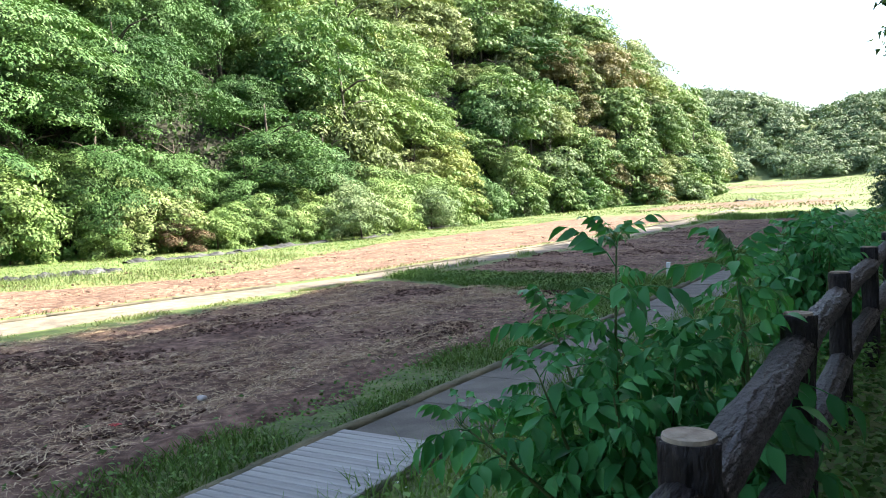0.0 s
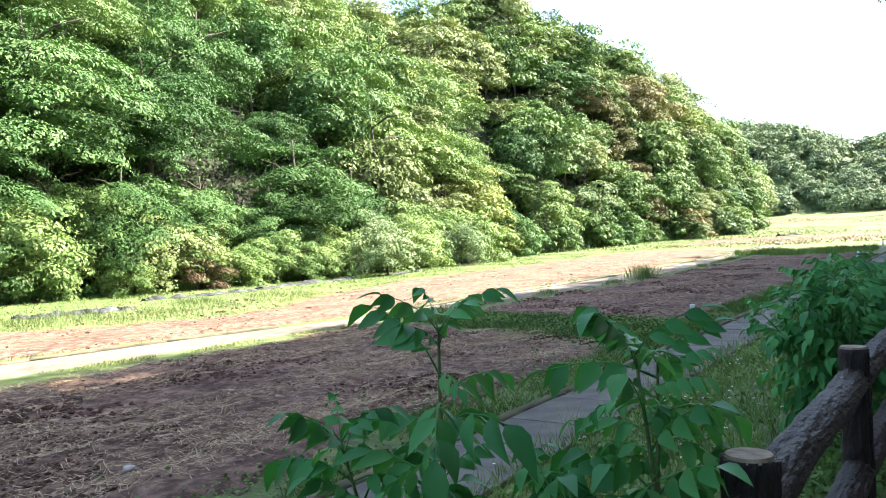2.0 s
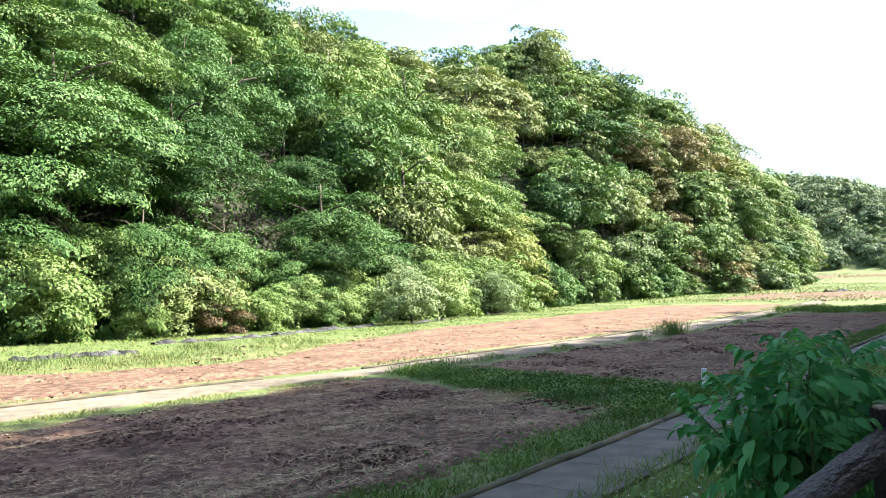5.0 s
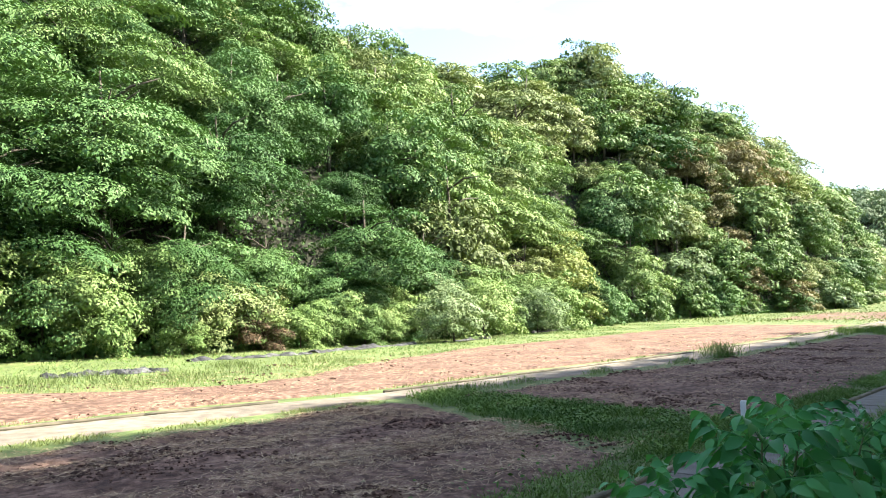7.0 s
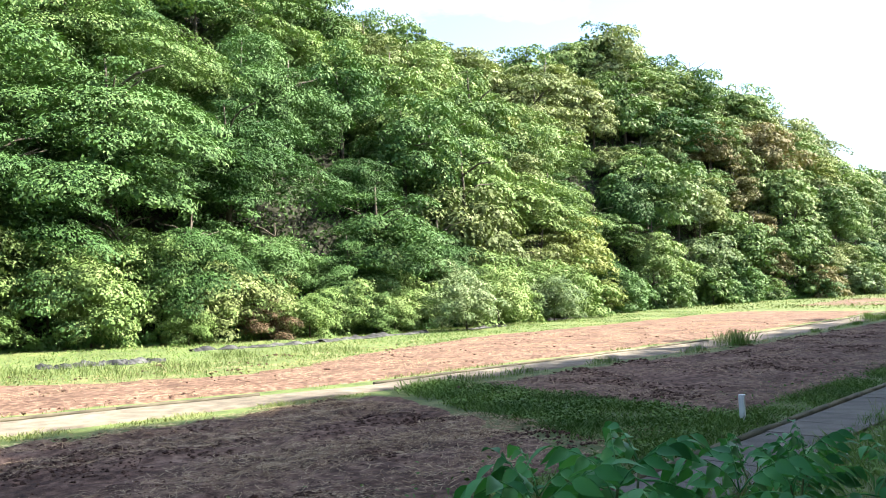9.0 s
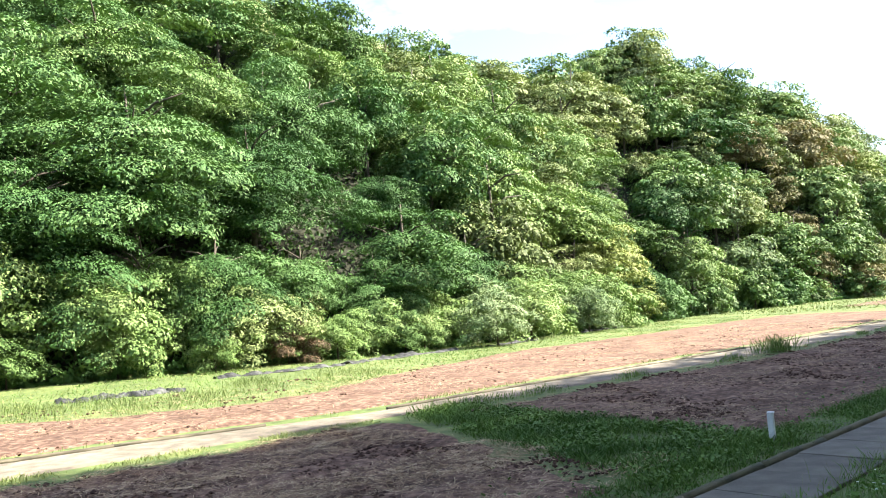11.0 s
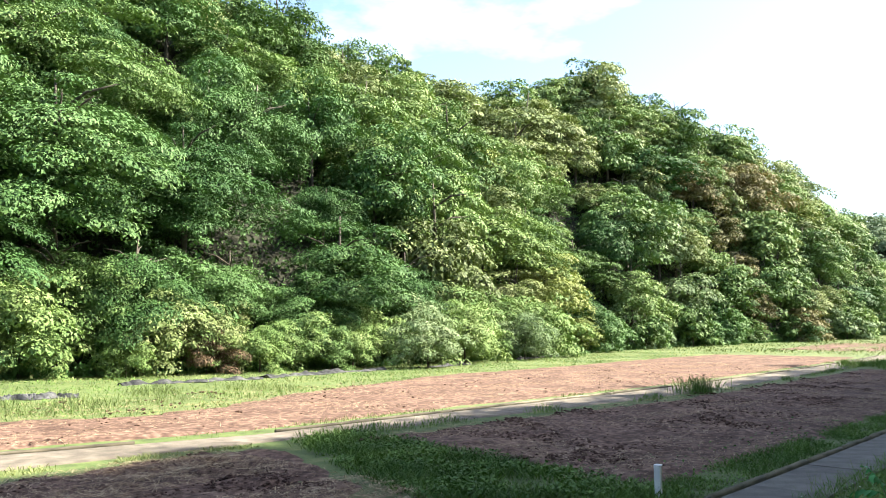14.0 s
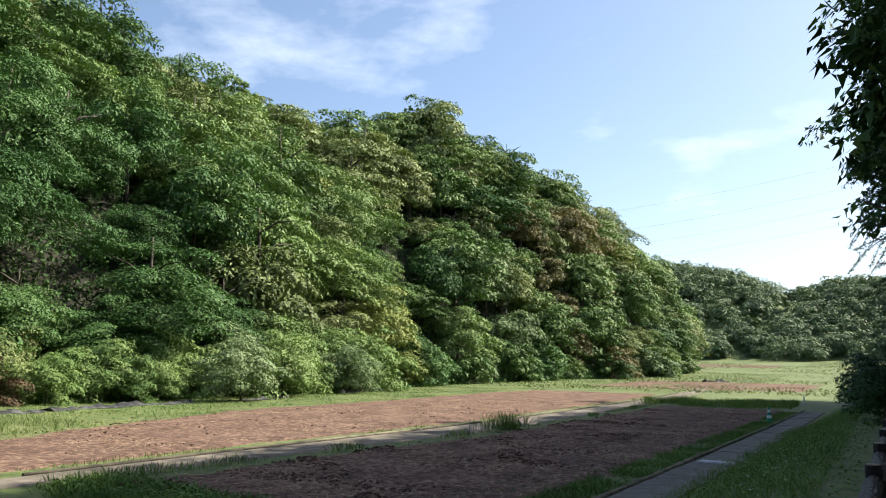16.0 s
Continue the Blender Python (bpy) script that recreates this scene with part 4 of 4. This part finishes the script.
def fence():
    root = new("log_fence")
    first = -2.9
    root.location = (-0.4, first, float(land_z(-0.4, first)))
    posts = [bark_column("post", 1.02, 0.054, s + 1, 48, 50) for s in range(4)]
    rails = [bark_column("rail", 1.56, 0.056, s + 11, 48, 70) for s in range(4)]
    end = cut_end_mesh(0.05)
    base = Vector(root.location)

    def top(y):
        return float(np.interp(y, [-2, 4, 5.8, 40], [1.47, 1.47, 1.445, 1.9]))

    def foot(y):
        return Vector((fence_x(y), y, top(y)))

    spots = [-2.9, -1.1, 0.63, 2.33, 3.93] + [5.8 + 1.8 * k for k in range(15)]
    for k, y in enumerate(spots):
        p = part("post", posts[k % 4], root, Matrix.Translation(foot(y) - Vector((0, 0, 1.02)) - base) @ pose(0, 0, 0, 0, 0, k * 77))
        part("cut_end", end, p, pose(0, 0, 1.022), "pale cut log end")
        if k + 1 < len(spots):
            d = foot(spots[k + 1]) - foot(y)
            for i, (drop, name) in enumerate(((0.125, "upper_rail"), (0.5, "lower_rail"))):
                m = Matrix.Translation(foot(y) + d * 0.012 - Vector((0, 0, drop)) - base) @ d.to_track_quat("Z", "Y").to_matrix().to_4x4() \
                    @ pose(0, 0, 0, 0, 0, k * 50 + i * 90) @ Matrix.Scale(d.length / 1.6, 4, (0, 0, 1))
                part(name, rails[(k + 2 * i) % 4], root, m)
    return tagged(root, "dark brown moulded log fence with two rails", "fence")


fence()

# ---- elder shrubs on the bank ----


def leaflet(length, width, bend):
    """One pointed leaflet along x, folded along its midrib."""
    v, f = [], []
    prof = ((0.0, 0.05), (0.22, 0.8), (0.45, 1.0), (0.72, 0.62), (1.0, 0.0))
    for u, w in prof:
        z = -bend * length * u * u
        v += [(u * length, 0, z), (u * length, w * width * 0.5, z + w * width * 0.16), (u * length, -w * width * 0.5, z + w * width * 0.16)]
    for i in range(4):
        a, b = i * 3, i * 3 + 3
        f += [(a, b, b + 1, a + 1), (a + 2, b + 2, b, a)]
    return v, f


def compound_leaf(seed, size):
    g = random.Random(seed)
    v, f = [], []
    n = 3 + seed % 2
    pts = [Vector((size * u, 0, size * (0.12 * u - 0.5 * u * u))) for u in (0, 0.25, 0.5, 0.75, 1.0)]
    tv, tf = tube(pts, [0.0035, 0.003, 0.0025, 0.002, 0.0012], 4)
    v += tv
    f += tf
    spots = [(0.32 + 0.5 * i / max(n - 1, 1), s) for i in range(n) for s in (1, -1)] + [(0.98, 0)]
    for u, side in spots:
        p = Vector((size * u, 0, size * (0.12 * u - 0.5 * u * u)))
        lv, lf = leaflet(size * g.uniform(0.3, 0.42), size * g.uniform(0.165, 0.215), g.uniform(0.15, 0.6))
        m = Matrix.Translation(p) @ pose(0, 0, 0, g.uniform(-20, 20), 14 + 40 * u + g.uniform(-18, 22), side * g.uniform(48, 68))
        o = len(v)
        v += [m @ Vector(q) for q in lv]
        f += [tuple(i + o for i in q) for q in lf]
    return mesh_of("leaf", v, f, L_ELDER, True)


LEAVES = [compound_leaf(s, 0.27) for s in range(6)]


def elder(x, y, stems, label, seed, leaf_size=1.0):
    """stems: the tip of each stem, from the root, in metres."""
    g = random.Random(seed)
    root = new("elder_shrub")
    z0 = float(land_z(x, y))
    root.location = (x, y, z0 - 0.03)
    for tx, ty, tz in stems:
        tip = Vector((tx, ty, tz))
        bow = Vector((g.uniform(-0.06, 0.06), g.uniform(-0.06, 0.06), 0))
        def at(u):
            return Vector((tip.x * u ** 1.4, tip.y * u ** 1.4, tip.z * u)) + bow * math.sin(u * math.pi)
        us = [i / 7 for i in range(8)]
        part("stem", mesh_of("stem", *tube([at(u) for u in us], [0.014 - 0.011 * u for u in us], 7), L_STEM, True), root)
        nodes = max(4, int(tip.length / 0.075))
        for k in range(nodes):
            u = 0.22 + 0.78 * (k + 0.5) / nodes
            p = at(min(u, 1.0))
            a0 = k * 90 + g.uniform(-25, 25)
            for s in (0, 180):
                sc = leaf_size * g.uniform(0.55, 1.2) * (1.0 if u < 0.9 else 0.8)
                m = Matrix.Translation(p) @ pose(0, 0, 0, 0, -12 - 20 * u + g.uniform(-32, 32), a0 + s + g.uniform(-25, 25)) @ Matrix.Scale(sc, 4)
                part("leaf", g.choice(LEAVES), root, m)
        for s in range(3):
            part("leaf", g.choice(LEAVES), root, Matrix.Translation(at(1.0)) @ pose(0, 0, 0, 0, -55, s * 120 + g.uniform(0, 40)) @ Matrix.Scale(0.6 * leaf_size, 4))
    return tagged(root, label, "shrub", "elder shrubs on the bank")


elder(-0.91, 3.57, ((-0.03, 0.02, 1.27), (-0.28, -0.02, 1.02), (-0.42, -0.45, 0.7), (0.05, -0.3, 0.8), (-0.2, -0.3, 0.84), (0.12, 0.2, 0.9), (-0.5, -0.15, 0.62),
                     (-0.15, 0.2, 0.9), (0.18, -0.05, 0.85)), "bushy green elder shrub with drooping compound leaves", 1, 0.9)
elder(-0.61, 3.7, ((0.02, 0.1, 1.2), (0.0, 0.3, 1.15), (-0.12, 0.0, 0.82), (0.1, -0.2, 0.7), (-0.2, 0.35, 0.8)), "upright green elder shrub close behind the fence", 2, 0.97)
elder(-0.72, 7.8, ((0.05, -0.25, 1.12), (0.1, -0.05, 1.14), (-0.2, 0.1, 1.05), (-0.4, -0.15, 0.85), (-0.1, 0.4, 1.08), (0.2, 0.3, 1.08), (0.16, -0.45, 1.0), (-0.5, 0.3, 0.7),
                   (-0.2, -0.3, 0.95)), "dense dark green elder shrub leaning over the fence", 3, 0.97)
elder(-0.72, 9.15, ((0.0, 0.0, 0.95), (-0.3, 0.2, 0.85), (0.2, 0.2, 0.9), (0.05, -0.3, 0.92), (-0.4, -0.3, 0.7), (-0.1, 0.3, 0.85)), "tall green elder shrub on the bank", 4, 0.97)
elder(-0.62, 13.3, ((0.0, 0.0, 0.95), (0.15, 0.3, 0.9), (-0.25, 0.1, 0.8), (0.05, -0.3, 0.75)), "small elder shrub with drooping leaves", 5, 0.9)

# ---- posts, cone, sheets and other small things ----


def marker_post(x, y, h):
    root = new("marker_post")
    root.location = (x, y, float(land_z(x, y)) - 0.02)
    part("shaft", box_mesh("shaft", 0.085, 0.085, h, M_WHITE, 0.008, 2), root, pose(0, 0, h / 2, 1.2, -0.8, 12))
    part("cap", box_mesh("cap", 0.098, 0.098, 0.02, M_WHITE, 0.006, 1), root, pose(0.004, -0.003, h + 0.008, 1.2, -0.8, 12))
    return tagged(root, "short white marker post in the weeds", "post", "white marker posts")


marker_post(-4.78, 18.75, 0.46)
marker_post(-4.95, 69.0, 0.6)


def cone_thing(x, y):
    root = new("traffic_cone")
    root.location = (x, y, float(land_z(x, y)) + 0.02)
    part("base", box_mesh("base", 0.38, 0.38, 0.04, M_CONE, 0.015, 2), root, pose(0, 0, 0.02))
    zs = (0.04, 0.2, 0.33, 0.46, 0.58, 0.7)
    for i in range(5):
        bm = bmesh.new()
        r = [0.14 - 0.11 * (z - 0.04) / 0.66 for z in (zs[i], zs[i + 1])]
        bmesh.ops.create_cone(bm, cap_ends=True, segments=20, radius1=r[0], radius2=r[1], depth=zs[i + 1] - zs[i])
        part("body" if i % 2 == 0 else "band", bm_mesh("ring", bm, M_CONE if i % 2 == 0 else M_WHITE), root, pose(0, 0, (zs[i] + zs[i + 1]) / 2))
    return tagged(root, "green traffic cone with white bands at the path edge", "traffic cone")


cone_thing(-4.6, 48.6)


def crumpled(x0, y0, x1, y1, width, height, seed, label, n=60, m=9, scale=1.3):
    v = []
    d = Vector((x1 - x0, y1 - y0, 0))
    s = d.normalized().cross(Vector((0, 0, 1)))
    for i in range(n + 1):
        u = i / n
        w = width * (0.65 + 0.5 * noise.noise((u * 7, seed, 0)))
        mid = noise.noise((u * 4, seed, 3)) * width * 0.5
        for j in range(m + 1):
            k = (j / m - 0.5) * 2
            p = Vector((x0, y0, 0)) + d * u + s * (k * w * 0.5 + mid)
            h = (abs(noise.noise((p.x * scale, p.y * scale, seed))) * 1.2 + abs(noise.noise((p.x * scale * 3, p.y * scale * 3, seed))) * 0.5) * height * (1 - abs(k) ** 3)
            v.append((p.x, p.y, float(land_z(p.x, p.y)) + 0.02 + h))
    f = [(i * (m + 1) + j, i * (m + 1) + j + 1, (i + 1) * (m + 1) + j + 1, (i + 1) * (m + 1) + j) for i in range(n) for j in range(m)]
    ob = new("weed_sheet", mesh_of("weed_sheet", v, f, M_PLASTIC, False))
    ob.modifiers.new("thickness", "SOLIDIFY").thickness = 0.012
    return tagged(ob, label, "plastic sheet", "weed sheets below the wood")


crumpled(-27.7, 16.6, -26.7, 20.6, 1.1, 0.26, 2.2, "heap of crumpled black weed-control sheet in the grass", 90, 14, 2.4)
crumpled(-31.0, 24.2, -31.0, 31.0, 1.0, 0.24, 4.1, "crumpled dark weed sheet lying below the wood", 80)
crumpled(-31.4, 31.4, -33.2, 41.0, 1.3, 0.22, 5.6, "faded grey weed sheet spread below the bushes", 100)
crumpled(-33.0, 44.0, -34.0, 50.0, 0.8, 0.2, 7.7, "strip of faded weed sheet in the grass", 70)
crumpled(-36.4, 58.0, -38.0, 67.0, 0.8, 0.24, 8.3, "torn dark weed sheet in the grass", 80)
crumpled(-20.6, 116.0, -18.6, 119.0, 1.6, 0.5, 9.4, "pale discarded sheet far out in the field", 40)


def stone(x, y, r, seed):
    bm = bmesh.new()
    bmesh.ops.create_icosphere(bm, subdivisions=2, radius=r)
    for q in bm.verts:
        q.co *= 1 + 0.3 * noise.noise(q.co / r * 1.3 + Vector((seed, 0, 0)))
        q.co.z *= 0.6
    ob = new("stone", bm_mesh("stone", bm, M_STONE, True))
    ob.location = (x, y, float(land_z(x, y)) + 0.04)
    return tagged(ob, "small pale stone on the tilled soil", "stone", "stones on the soil")


for i, (x, y) in enumerate(((-6.41, 6.52), (-8.4, 5.2), (-7.3, 9.6), (-9.6, 11.4), (-6.3, 12.1), (-10.4, 7.7))):
    stone(x, y, 0.05 if i == 0 else 0.032, i * 1.7)


def cable(zoff, yoff):
    pts = []
    for i in range(25):
        u = i / 24
        pts.append((-150 + 260 * u, 255 + yoff, 33 + zoff + 38 * u - 9 * math.sin(math.pi * u)))
    ob = new("power_cable", mesh_of("power_cable", *tube(pts, [0.022] * 25, 5), M_CABLE, True))
    return tagged(ob, "thin grey overhead power cable across the sky", "cable", "power cables")


for zoff, yoff in ((0, 0), (5.5, 2), (11, 4), (17, 0)):
    cable(zoff, yoff)


def blossoms():
    """White clover heads, each a small open whorl, over the bank."""
    n = 260
    x, y = rng.uniform(-3.2, -0.9, n), rng.uniform(0, 30, n) ** 1.0
    c = np.stack([x, y, land_z(x, y) + rng.uniform(0.1, 0.22, n)], axis=1)
    q = []
    for k in range(5):
        a = 2 * math.pi * k / 5 + rng.uniform(0, 1, n)
        t = np.stack([np.cos(a), np.sin(a), np.full(n, 0.5)], axis=1)
        q.append(leaf_cards(c + t * 0.008, unit(t * 0.3 + np.array([0, 0, 1.0])), t, np.full(n, 0.018), np.full(n, 0.011)))
    return tagged(new("clover_blossom", mesh_of_cards("clover_blossom", np.concatenate(q), M_WHITE)), "tiny white blossoms among the bank weeds", "flowers", kind="stuff")


blossoms()
ground_leaves("weed_seedlings", 700, lambda n: (-4.9 - np.abs(rng.normal(0, 0.7, n)), rng.uniform(-2, 30, n)), 0.07, 0.16, G_WEED, "scattered weed seedlings on the soil edge")


def wrapper(x, y):
    bm = bmesh.new()
    bmesh.ops.create_grid(bm, x_segments=6, y_segments=5, size=0.5)
    for q in bm.verts:
        q.co = Vector((q.co.x * 0.1, q.co.y * 0.075, 0.02 + 0.03 * abs(noise.noise(q.co * 4))))
    ob = new("wrapper", bm_mesh("wrapper", bm, M_RED))
    ob.modifiers.new("thickness", "SOLIDIFY").thickness = 0.003
    ob.location = (x, y, float(land_z(x, y)) + 0.055 + 0.075 * soil_shape(x, y, 1.9))
    return tagged(ob, "small crumpled red wrapper on the soil", "litter")


wrapper(-6.3, 5.4)
